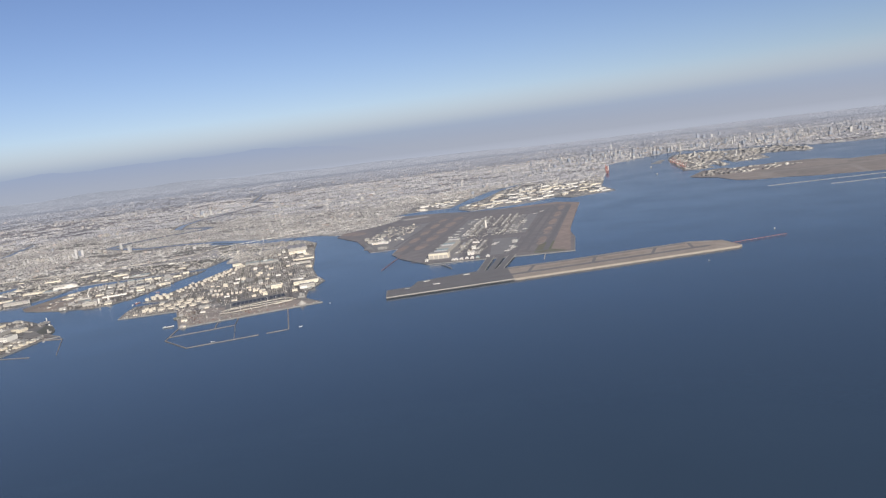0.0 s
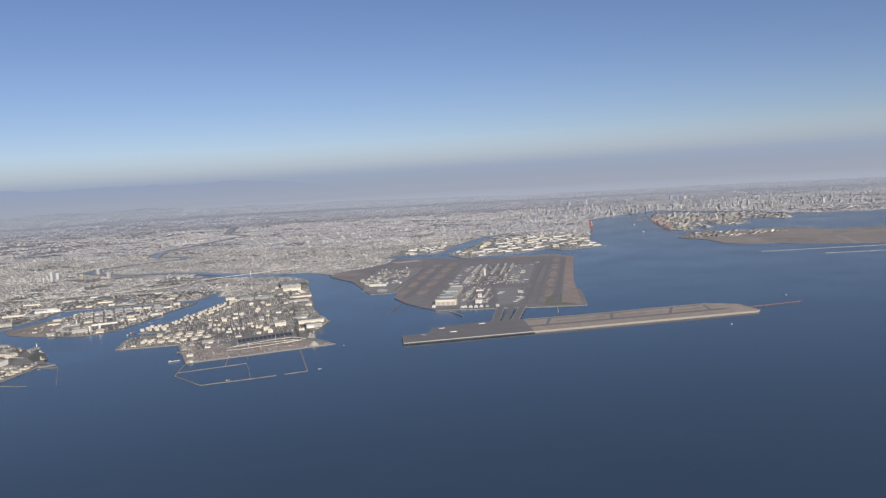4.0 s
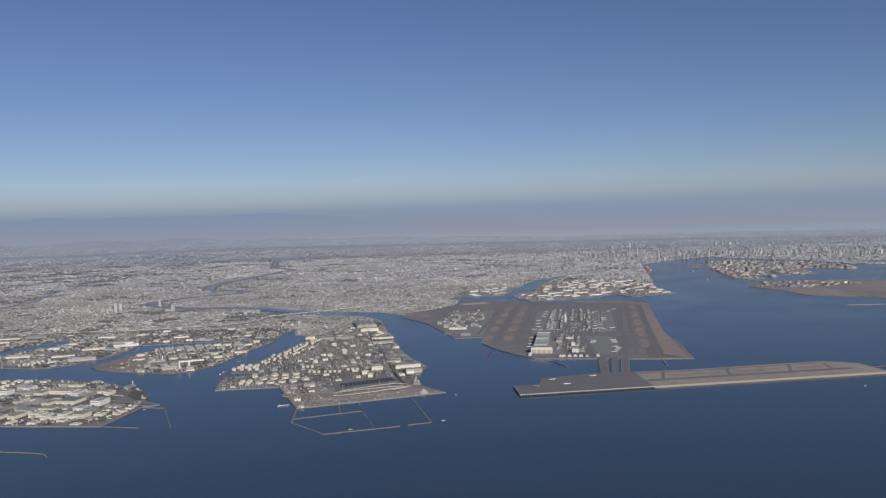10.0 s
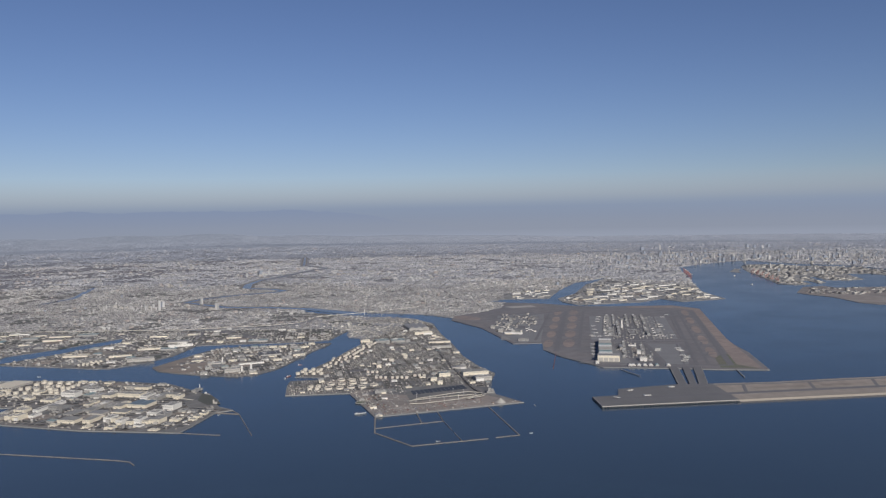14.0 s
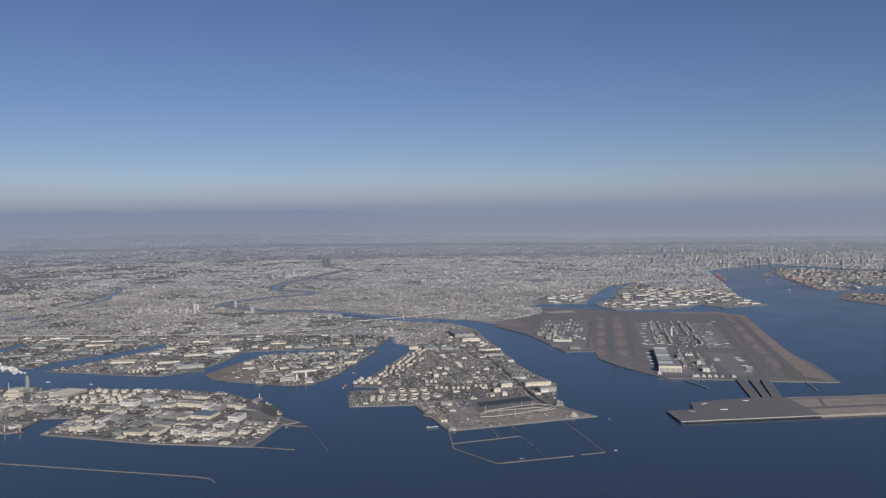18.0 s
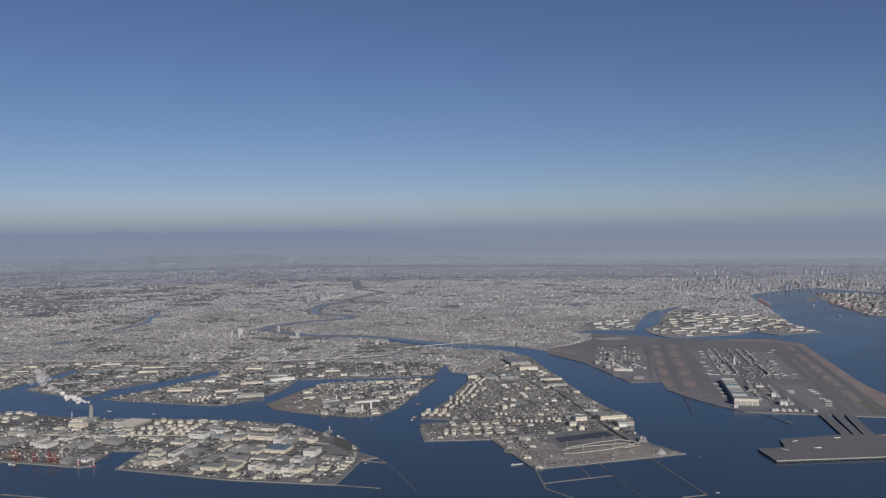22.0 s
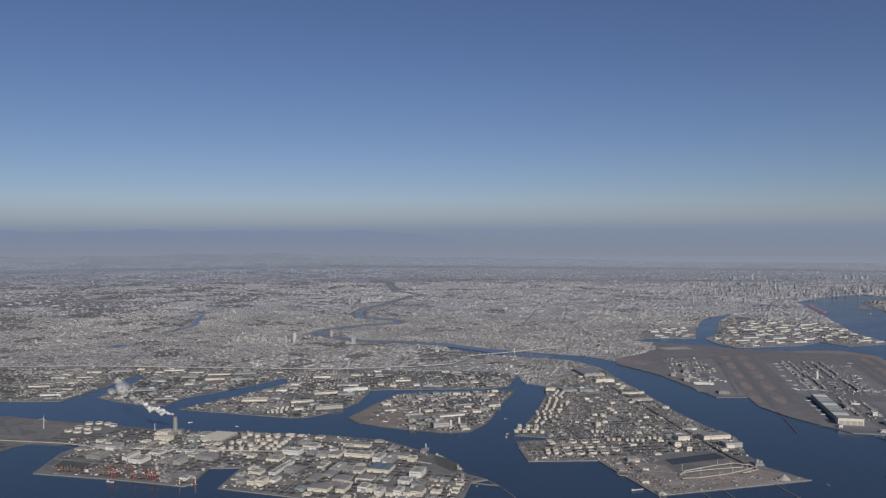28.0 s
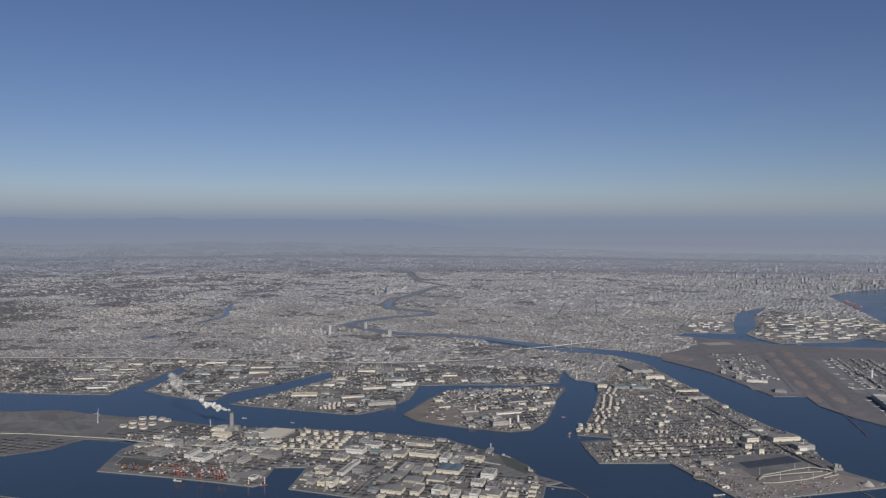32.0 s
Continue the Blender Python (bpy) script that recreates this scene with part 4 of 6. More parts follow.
place(mid, [(-510, 688), (-504, 688), (-496, 687), (-488, 686), (-484, 684), (-508, 703), (-476, 689), (-475, 695), (-470, 686), (-469, 695), (-468, 702), (-467, 708), (-466, 715), (-474, 705)])
place(big, [(-503, 706), (-503, 720), (-501, 729), (-494, 725), (-490, 711), (-485, 724), (-481, 713), (-477, 722), (-492, 698), (-483, 702)])
place(low, [(-656, 739), (-653, 750), (-647, 736), (-644, 747), (-637, 734), (-635, 746), (-651, 764), (-643, 766), (-634, 763), (-627, 758)])
place(low, [(-250, 681), (-241, 681), (-232, 683), (-223, 683), (-250, 697), (-241, 697), (-232, 699), (-223, 700), (-243, 712), (-234, 712), (-225, 714)], PADZ)
place(mid, [(-265, 680), (-259, 680), (-265, 687), (-259, 687)], PADZ)
place(mid, [(-285, 743), (-278, 743), (-271, 742), (-264, 741), (-282, 751), (-275, 751), (-268, 750), (-281, 760), (-274, 760), (-267, 759)], PADZ)
place(small, [(-262, 791), (-257, 793), (-252, 795), (-246, 797), (-262, 805), (-256, 806), (-250, 808), (-262, 815), (-256, 817), (-250, 818), (-242, 815), (-250, 842), (-237, 840), (-231, 846),
            (-246, 862), (-244, 874), (-238, 876), (-232, 878)], PADZ)
place(small, [(-214, 719), (-210, 719), (-206, 718), (-200, 717), (-196, 717), (-192, 717), (-188, 716), (-223, 744), (-219, 744), (-215, 743), (-181, 724), (-177, 724), (-173, 723)], PADZ)
place(small, [(-507, 809), (-503, 809), (-499, 809), (-495, 810), (-505, 815), (-501, 816), (-497, 818), (-493, 820), (-502, 825), (-498, 827), (-494, 829), (-491, 836)], PADZ)
shore = [(-285, 738), (-270, 786), (-261, 818), (-250, 873), (-238, 915)]
spots = []
for (ax, ay), (bx, by) in zip(shore, shore[1:]):
    length = math.hypot(bx - ax, by - ay)
    for k in range(int(length / 5.5)):
        u = (k + 0.5) / int(length / 5.5)
        for inset in (6.5, 12.5):
            x, y = ax + (bx - ax) * u + inset, ay + (by - ay) * u - 0.2 * inset
            if pick.random() < 0.62 and all(math.hypot(x - fx, y - fy) > fr + 1.2 for fx, fy, fr in FOOT + [(q[0], q[1], 2.6) for q in spots]):
                spots.append((x, y))
place(small, spots, PADZ)
for p in protos:          # the patterns themselves stand in the refinery too
    p.matrix_world = pose({big: -205, mid: -192, low: -214, small: -180}[p], {big: 800, mid: 812, low: 690, small: 806}[p], PADZ)


# ---- chimney, steam, turbines ----
def tube(name, rings, n, mat, parent, label=""):
    verts = [(r * math.cos(2 * math.pi * i / n), r * math.sin(2 * math.pi * i / n), z) for z, r in rings for i in range(n)]
    faces = [(k * n + i, k * n + (i + 1) % n, (k + 1) * n + (i + 1) % n, (k + 1) * n + i) for k in range(len(rings) - 1) for i in range(n)]
    faces.append(tuple(range(len(verts) - n, len(verts))))
    return part(name, mesh_of(name, verts, faces, mat), parent, label)


chim = thing("power_station_chimney", "tall pale concrete chimney of a power station", "chimney", (-565, 736, LAND))
tube("shaft", [(0, 1.9), (13.2, 1.55)], 16, CONCRETE, chim)
tube("cap", [(13.2, 1.7), (13.9, 1.7)], 16, DARK, chim)
box_part("boiler_house", 4.5, -2, 0, 5, 6, 3.2, GREY, chim)
box_part("boiler_house", -6, 2, 0, 6, 5, 2.6, GREY, chim)
box_part("turbine_hall", -7, -5, 0, 15, 5, 1.7, CREAM, chim)


def puffs(name, start, drift, n, grow, label, seed, mat):
    """Steam torn into lumps that swell as they drift away."""
    rnd = random.Random(seed)
    bm = bmesh.new()
    for i in range(n):
        u = (i + rnd.random()) / n
        r = grow * (0.35 + 0.85 * u) * rnd.uniform(0.6, 1.25)
        c = Vector(start) + Vector(drift) * u + Vector((rnd.gauss(0, 1), rnd.gauss(0, 1), rnd.gauss(0, 0.8))) * grow * (0.2 + 0.9 * u)
        vs = bmesh.ops.create_icosphere(bm, subdivisions=3, radius=r, matrix=Matrix.Translation(c))["verts"]
        for v in vs:
            d = (v.co - c).normalized()
            v.co += d * r * 0.4 * (noise.noise(v.co / (grow * 0.7)) + 0.6 * noise.noise(v.co / (grow * 0.3)))
    for f in bm.faces:
        f.smooth = True
    me = bm_mesh(name, bm, mat)
    return tagged(new(name, me), label, "steam", kind="stuff")


puffs("steam_plume", (-566, 736, 15.5), (-25, 6, 4), 34, 1.7, "white steam blowing from the chimney top", 4, STEAM)
puffs("steam_shreds", (-588, 742, 19), (-44, 28, 15), 26, 3.1, "thin grey steam shreds drifting from the chimney", 9, MIST)


def turbine(x, y, h, blades):
    t = thing("wind_turbine" if blades else "mast", "white wind turbine with three blades" if blades else "thin white lattice mast on the shore", "turbine" if blades else "mast", (x, y, LAND))
    tube("tower", [(0, 0.32), (h, 0.18)], 10, WHITE, t)
    if blades:
        box_part("nacelle", 0, 0, h, 0.4, 1.0, 0.45, WHITE, t)
        for i in range(3):
            b = part("blade", mesh_of("blade", [(-0.16, -0.6, 0), (0.16, -0.6, 0), (0.06, -0.6, 4), (-0.04, -0.6, 4), (0, -0.5, 0), (0, -0.55, 4)], [(0, 1, 2, 3), (1, 4, 5, 2), (4, 0, 3, 5), (3, 2, 5), (0, 4, 1)], WHITE), t)
            b.matrix_local = pose(0, 0, h + 0.2, 0, 15 + 120 * i, 0)


turbine(-682, 748, 8.5, True)
turbine(-585, 743, 6.0, False)


# ---- harbour cranes and ships ----
def gantry_crane(s):
    t = thing("gantry_crane", "red and white quay crane with its boom raised", "crane", group="quay cranes")
    for x in (-1.2, 1.2):
        for y in (-1.4, 1.4):
            box_part("leg", x * s, y * s, 0, 0.28 * s, 0.28 * s, 4.2 * s, RED, t)
        box_part("side_beam", x * s, 0, 2.0 * s, 0.25 * s, 2.8 * s, 0.25 * s, RED, t)
    for y in (-1.4, 1.4):
        box_part("cross_beam", 0, y * s, 4.2 * s, 2.7 * s, 0.3 * s, 0.3 * s, WHITE, t)
    box_part("girder", 0, 0.4 * s, 4.5 * s, 0.5 * s, 5.0 * s, 0.4 * s, RED, t)
    b = box_part("boom", 0, 0, 0, 0.4 * s, 0.35 * s, 4.0 * s, RED, t)
    b.matrix_local = pose(0, -2.1 * s, 4.7 * s, 18, 0, 0)
    box_part("machine_house", 0, 1.8 * s, 4.9 * s, 0.9 * s, 1.2 * s, 0.7 * s, WHITE, t)
    box_part("apex", 0, -0.9 * s, 4.9 * s, 0.3 * s, 0.3 * s, 2.2 * s, RED, t)
    return t


crane = gantry_crane(1.0)
crane.matrix_world = pose(-560, 616, LAND, 0, 0, -14)
for x, y in ((-546, 613), (-534, 611), (-530, 610), (-563, 617)):
    copy_thing(crane, pose(x, y, LAND, 0, 0, -14 + pick.uniform(-4, 4)))
far_crane = gantry_crane(1.4)
far_crane.matrix_world = pose(398, 1760, LAND, 0, 0, -75)
for x, y in ((391, 1730), (384, 1700), (405, 1790), (411, 1815), (377, 1672)):
    copy_thing(far_crane, pose(x, y, LAND, 0, 0, -75))
for i in range(6):
    copy_thing(far_crane, pose(504 + 8 * i, 1550 + 42 * i, LAND, 0, 0, 80))


def ship(x, y, length, turn, hull, label, tower=False):
    t = thing("ship", label, "ship", (x, y, 0), turn)
    a, w = length / 2, length * 0.085
    o = [(-a, -w), (a * 0.7, -w), (a, 0), (a * 0.7, w), (-a, w)]
    part("hull", slab("hull", o, -0.3, length * 0.07, hull), t)
    box_part("deckhouse", -a * 0.65, 0, length * 0.07, length * 0.16, w * 1.6, length * 0.1, WHITE, t)
    box_part("funnel", -a * 0.8, 0, length * 0.17, length * 0.04, w * 0.5, length * 0.05, DARK, t)
    if tower:
        for i in range(6):
            box_part("crane_tower", a * 0.2, 0, length * 0.07 + i * 0.8, 0.7, 0.7, 0.8, RED if i % 2 == 0 else WHITE, t)
    else:
        for i in range(3):
            box_part("hatch", -a * 0.3 + i * a * 0.38, 0, length * 0.07, a * 0.28, w * 1.3, length * 0.02, PALE, t)


ship(-512, 603, 5, 40, RED, "red floating crane with a striped tower", True)
ship(-502, 604, 5, 20, RED, "red floating crane with a striped tower", True)
ship(-345, 673, 9, -48, WHITE, "white coaster moored at the harbour island")
ship(-292, 738, 7, 70, RED, "orange tanker moored at the refinery pier")
ship(-294, 730, 5, 100, WHITE, "small white tanker beside the refinery pier")
ship(-566, 773, 4, 10, WHITE, "small white boat in the canal")
ship(-521, 760, 3, -5, WHITE, "small white boat in the canal")
ship(-291, 791, 4, 5, RED, "small reddish barge in the canal")
ship(-318, 606, 2, 20, WHITE, "small white boat by the mole")
ship(-413, 852, 2.5, 50, WHITE, "small white boat in the canal")
ship(-92, 613, 3, -70, WHITE, "small white boat off the point")
ship(-104, 541, 2.4, 10, WHITE, "small white boat outside the dike")
ship(-163, 528, 3, 15, GREY, "grey work barge inside the dike")
ship(-218, 600, 6, 20, PALE, "pale barge at the mooring")
ship(-217, 626, 4, 20, GREY, "grey barge beside the quay")
ship(-560, 609, 6, -14, WHITE, "white ship under the quay cranes")
ship(305, 700, 5, 60, WHITE, "white boat on the open bay")
ship(205, 590, 2.5, 30, WHITE, "small white boat on the open bay")
ship(480, 1700, 14, 70, GREY, "far grey ship on the bay")
ship(433, 1500, 9, 95, WHITE, "far white ship on the bay")

# ---- airport buildings and aircraft ----
hangar = thing("aircraft_hangar", "huge cream hangar with a long grey ribbed roof", "hangar", (-1, 776, PADZ), -12)
box_part("front_hall", 0, 0, 0, 20, 10, 5.6, CREAM, hangar)
box_part("front_roof", 0, 0.3, 5.6, 20.4, 10.6, 0.3, GREY, hangar)
box_part("long_hall", -2.5, 55, 0, 13, 100, 4.0, PALE, hangar)
for i in range(10):
    box_part("roof_bay", -2.5, 10 + 10 * i, 4.0, 12.6, 8.6, 0.35, (PALE, WHITE, TEAL, PALE)[i % 4], hangar)
for i in range(4):
    box_part("hangar_door", -7.2 + 4.8 * i, -5.05, 0.05, 4.2, 0.12, 3.6, PALE, hangar)


def arched(proto_mat):
    t = thing("arched_hangar", "small white arched hangar at the shore", "hangar", group="shore hangars")
    n = 8
    pts = [(1.7 * math.cos(math.pi * i / n), 0.4 + 1.5 * math.sin(math.pi * i / n)) for i in range(n + 1)]
    verts = [(x, y, z) for y in (-2.4, 2.4) for x, z in [(1.7, 0)] + pts + [(-1.7, 0)]]
    k = n + 3
    part("shell", mesh_of("shell", verts, [(i, i + 1, k + i + 1, k + i) for i in range(k - 1)] + [tuple(range(k)), tuple(range(k, 2 * k))[::-1]], proto_mat), t)
    box_part("door", 0, -2.44, 0, 2.2, 0.1, 1.2, PALE, t)
    return t


arch = arched(WHITE)
arch.matrix_world = pose(12, 748.5, PADZ + 0.15, 0, 0, -8)
for x in (15, 20, 25.2, 30.3, 45.5):
    copy_thing(arch, pose(x, 749.5 - 0.12 * (x - 8), PADZ + 0.15, 0, 0, -8))
teal_arch = arched(TEAL)
tagged(teal_arch, "small teal arched hangar at the shore")
teal_arch.matrix_world = pose(35.6, 746.3, PADZ + 0.15, 0, 0, -8)


def terminal(x, y, w, d, h, label, name="terminal_building", piers=0, turn=-12, roof=None):
    """A long hall with low roof bays, a kerb canopy and, at the gates, jet bridges."""
    t = thing(name, label, "terminal", (x, y, PADZ), turn)
    n = max(1, round(d / 12))
    step = d / n
    for i in range(n):      # wings of uneven height, with gaps and roof plant between
        k, y0 = pick.random(), -d / 2 + (i + 0.5) * step
        part_h = h * (0.42 + 0.32 * k)
        box_part("wing", (k - 0.5) * 0.35 * w, y0, 0, w * pick.uniform(0.7, 1.05), step * pick.uniform(0.72, 0.97), part_h, (PALE, GREY, CONCRETE)[int(k * 2.99)], t)
        box_part("roof_bay", (k - 0.5) * 0.35 * w, y0 + pick.uniform(-0.1, 0.1) * step, part_h, w * pick.uniform(0.35, 0.7), step * pick.uniform(0.3, 0.62), pick.uniform(0.12, 0.4), roof or (WHITE, CONCRETE, PALE, GREY)[i % 4], t)
    box_part("canopy", w * 0.6, 0, h * 0.4, w * 0.2, d * 0.8, 0.2, PALE, t)
    for i in range(piers):
        box_part("jet_bridge", -w * 0.5 - 1.2, -d * 0.4 + (i + 0.5) * d * 0.8 / piers, h * 0.3, 2.4, 0.6, 0.6, WHITE, t)
    return t


for x, y, w, d, h, piers in ((60, 1050, 3.2, 112, 2.0, 5), (68, 1050, 3.0, 112, 1.6, 0), (40, 950, 7.3, 58, 2.2, 4), (58, 985, 3.4, 120, 2.4, 0), (84, 1047, 2.8, 112, 1.5, 0), (95, 1045, 3.2, 112, 2.0, 0), (106, 1053, 3.2, 92, 1.8, 0), (83, 951, 3.6, 72, 2.2, 0)):
    terminal(x, y, w, d, h, "long white-roofed airport terminal block", piers=piers)
terminal(96, 951, 6.8, 60, 1.4, "broad grey airport terminal wing beside the apron", roof=APRON, piers=3)
terminal(66, 950, 9, 44, 1.3, "grey airport car-park deck between the terminals", "parking_block", roof=TARMAC)
for x, y, w, d, turn in ((32, 854, 3.4, 56, -12), (20, 802, 3.4, 34, -17), (26, 830, 2.4, 30, -12), (46, 832, 3.0, 62, -13), (36, 781, 4.0, 18, -11), (42, 790, 2.6, 22, -12), (16, 880, 4.4, 9, 0)):
    terminal(x, y, w, d, 1.7, "white cargo shed on the airport apron", "cargo_shed", turn=turn)
ringway = thing("loop_road", "dark loop road with parked cars between cargo sheds", "road", kind="structure")
part("paving", slab("paving", oval(36, 824, 6.5, 36, -12, 20), PADZ - 0.2, PADZ + 0.11, TARMAC), ringway)
part("island", slab("island", oval(36, 824, 3.0, 26, -12, 16), PADZ - 0.2, PADZ + 0.13, GRASS_DRY), ringway)
tower = thing("control_tower", "tall white airport control tower", "tower", (62, 982, PADZ))
tube("shaft", [(0, 1.3), (9.5, 1.0)], 12, WHITE, tower)
tube("cab", [(9.5, 1.1), (10, 1.9), (11.3, 2.1), (11.5, 1.2)], 12, GREY, tower)


def airliner():
    t = thing("airliner", "white jet airliner parked on the apron", "aircraft", group="parked airliners")
    n, verts, faces = 10, [], []
    prof = [(-3.0, 0.05, 0.55), (-2.3, 0.2, 0.45), (-1.4, 0.3, 0.4), (2.2, 0.3, 0.4), (2.8, 0.18, 0.36), (3.0, 0.04, 0.33)]
    for y, r, z in prof:
        verts += [(r * math.cos(2 * math.pi * i / n), y, z + 0.1 + r * math.sin(2 * math.pi * i / n)) for i in range(n)]
    for k in range(len(prof) - 1):
        faces += [(k * n + i, (k + 1) * n + i, (k + 1) * n + (i + 1) % n, k * n + (i + 1) % n) for i in range(n)]
    part("fuselage", mesh_of("fuselage", verts, faces, WHITE), t)
    for s in (-1, 1):
        wing = part("wing", mesh_of("wing", [(s * 0.2, 0.8, 0.4), (s * 0.2, -0.4, 0.4), (s * 2.9, -1.1, 0.55), (s * 2.9, -0.75, 0.55), (s * 0.2, 0.2, 0.52), (s * 2.9, -0.9, 0.6)],
                             [(0, 1, 2, 3), (0, 4, 5, 3), (4, 1, 2, 5)], GREY), t)
        part("tailplane", mesh_of("tailplane", [(s * 0.1, -2.3, 0.6), (s * 0.1, -2.8, 0.4), (s * 1.0, -3.0, 0.65), (s * 1.0, -2.8, 0.65)], [(0, 1, 2, 3)], WHITE), t)
        box_part("main_gear", s * 0.35, -0.3, 0, 0.1, 0.2, 0.32, DARK, t)
        box_part("engine", s * 1.0, 0.3, 0.12, 0.24, 0.6, 0.24, GREY, wing)
    box_part("nose_gear", 0, 2.2, 0, 0.08, 0.12, 0.32, DARK, t)
    part("fin", mesh_of("fin", [(-0.04, -2.1, 0.7), (-0.04, -2.9, 0.7), (-0.02, -3.1, 1.6), (-0.02, -2.75, 1.6), (0.04, -2.1, 0.7), (0.04, -2.9, 0.7), (0.02, -3.1, 1.6), (0.02, -2.75, 1.6)],
                         [(0, 1, 2, 3), (7, 6, 5, 4), (0, 3, 7, 4), (1, 5, 6, 2), (3, 2, 6, 7)], BLUE), t)
    return t


jet = airliner()
jet.matrix_world = pose(15, 928, PADZ + 0.05, 0, 0, 70)
gate = [(32, 1000), (27, 972), (23, 946), (15, 921), (45, 1040), (50, 1062), (56, 1085), (4, 868), (-1, 844), (-4, 826), (-8, 809), (-12, 785)]
stand = [(62, 832), (58, 820), (60, 826), (82, 833), (80, 817), (81, 825), (74, 793), (74, 781), (76, 787), (66, 764), (22, 920), (31, 923), (40, 918), (83, 916), (91, 910), (103, 917), (110, 985), (114, 1005), (149, 1090), (137, 1069), (70, 772)]
for x, y in gate:
    copy_thing(jet, pose(x, y, PADZ + 0.05, 0, 0, -102 + pick.uniform(-8, 8)))
for x, y in ((-74, 1004), (-72.5, 996), (-71, 988), (-69.5, 980), (-68, 972), (-50, 992), (-48, 982), (-45, 972)):
    copy_thing(jet, pose(x, y, PADZ + 0.05, 0, 0, 100 + pick.uniform(-10, 10)))
for x, y in stand:
    copy_thing(jet, pose(x, y, PADZ + 0.05, 0, 0, 75 + pick.uniform(-10, 10)))
for x, y, a in ((-14, 646, -60), (-6, 628, -82), (20, 654, -75), (-30, 624, 40)):
    copy_thing(jet, pose(x, y, DECK_TOP + 0.01, 0, 0, a))

# ---- point of the peninsula: ramps, sun panels, stockpile ----
def viaduct(name, line, w, z, label, every=9.0, mat=PALE):
    t = thing(name, label, "road")
    part("deck", strip("deck", line, w, z - 0.25, z, mat), t)
    part("parapet", strip("parapet", [(x, y - w * 0.46) for x, y in line], 0.12, z, z + 0.18, CREAM), t)
    for (ax, ay), (bx, by) in zip(line, line[1:]):
        n = max(1, int(math.hypot(bx - ax, by - ay) / every))
        for i in range(n):
            u = (i + 0.5) / n
            box_part("pier", ax + (bx - ax) * u, ay + (by - ay) * u, 0.3, 0.5, 0.5, z - 0.54, CONCRETE, t)
    return t


viaduct("road_ramp", [(-183, 627), (-177, 636), (-151, 650), (-138, 655), (-128, 650), (-127, 640), (-140, 632)], 1.5, 1.9, "pale curving motorway ramp on piers")
viaduct("road_ramp", [(-183, 621), (-173, 622), (-152, 630), (-136, 640), (-125, 648)], 1.4, 1.5, "pale curving motorway ramp on piers")
viaduct("road_ramp", [(-181, 633), (-165, 640), (-150, 644), (-134, 648)], 1.2, 1.2, "pale curving motorway ramp on piers")
viaduct("motorway", [(-128, 652), (-134, 672), (-148, 764), (-163, 870), (-180, 980), (-200, 1085)], 2.0, 1.3, "long straight dark motorway over the peninsula", 14, ASPHALT)
mast = thing("light_mast", "tall thin white light mast beside the ramps", "lamp", group="light masts")
tube("pole", [(0, 0.14), (4.2, 0.09)], 6, WHITE, mast)
tube("lamp_ring", [(4.2, 0.35), (4.35, 0.35)], 8, WHITE, mast)
mast.matrix_world = pose(-168, 631, LAND)
for x, y in ((-157.5, 624), (-146.6, 632), (-142, 649.6), (-178, 640), (-150, 653), (-133, 643)):
    copy_thing(mast, pose(x, y, LAND))
pool = thing("settling_basin", "round green basin with a pale rim", "basin", (-219.6, 632, LAND))
tube("rim", [(-0.1, 4.2), (0.35, 4.2), (0.35, 3.7), (0.2, 3.7)], 24, PALE, pool)
tube("water", [(-0.1, 3.7), (0.22, 3.7), (0.225, 0.1)], 24, GREENS, pool)
trestle("mooring_jetty", (-213, 600.5), (-221, 597.5), 0.8, 0.8, WHITE, "short white mooring jetty at the point", 4)
for a, b in (((-222, 667), (-203, 596)), ((-200, 640), (-178, 634))):
    tagged(new("soil_road", strip("soil_road", [a, b], 0.9, LAND - 0.1, LAND + 0.15, PALE)), "pale track over bare soil", "road", kind="structure")
solar = thing("solar_farm", "dark blue rows of ground sun panels", "solar farm")
PANEL = plain("sun_panel_glass", (0.05, 0.058, 0.075), 0.25, vary=0.2)
sheet = mesh_of("sun_panel", [(-1.5, 0, 0.1), (1.5, 0, 0.1), (1.5, 0.9, 0.45), (-1.5, 0.9, 0.45), (-1.5, 1.0, 0.06), (1.5, 1.0, 0.06)], [(0, 1, 2, 3), (3, 2, 5, 4), (0, 4, 5, 1)], PANEL)
for i in range(9):
    u = i / 8
    for k in range(13):
        v = (k + 0.5) / 13
        ob = part("sun_panel", sheet, solar)
        ob.location = (-181 - 2 * u + (43 - u) * v, 654 + 11 * u + (17 + u) * v, 0.4)
        ob.rotation_euler = (0, 0, 0.38)
pile = thing("stockpile", "pale cone-shaped stockpile on the point", "stockpile", (-116, 623, LAND))
bm = bmesh.new()
bmesh.ops.create_cone(bm, cap_ends=False, segments=24, radius1=4.2, radius2=0.7, depth=2.8, matrix=Matrix.Translation((0, 0, 1.4)))
bmesh.ops.create_cone(bm, cap_ends=True, segments=24, radius1=0.7, radius2=0.3, depth=0.3, matrix=Matrix.Translation((0, 0, 2.95)))
part("cone", bm_mesh("cone", bm, PALE), pile)
vent = thing("ventilation_building", "grey square tunnel ventilation building", "building", (-121, 655, LAND))
box_part("base_block", 0, 0, 0, 6, 5, 1.6, CONCRETE, vent)
box_part("vent_tower", -0.8, 0, 1.6, 2, 2, 2.4, GREY, vent)
box_part("vent_tower", 1.6, 0, 1.6, 1.6, 1.6, 1.6, GREY, vent)

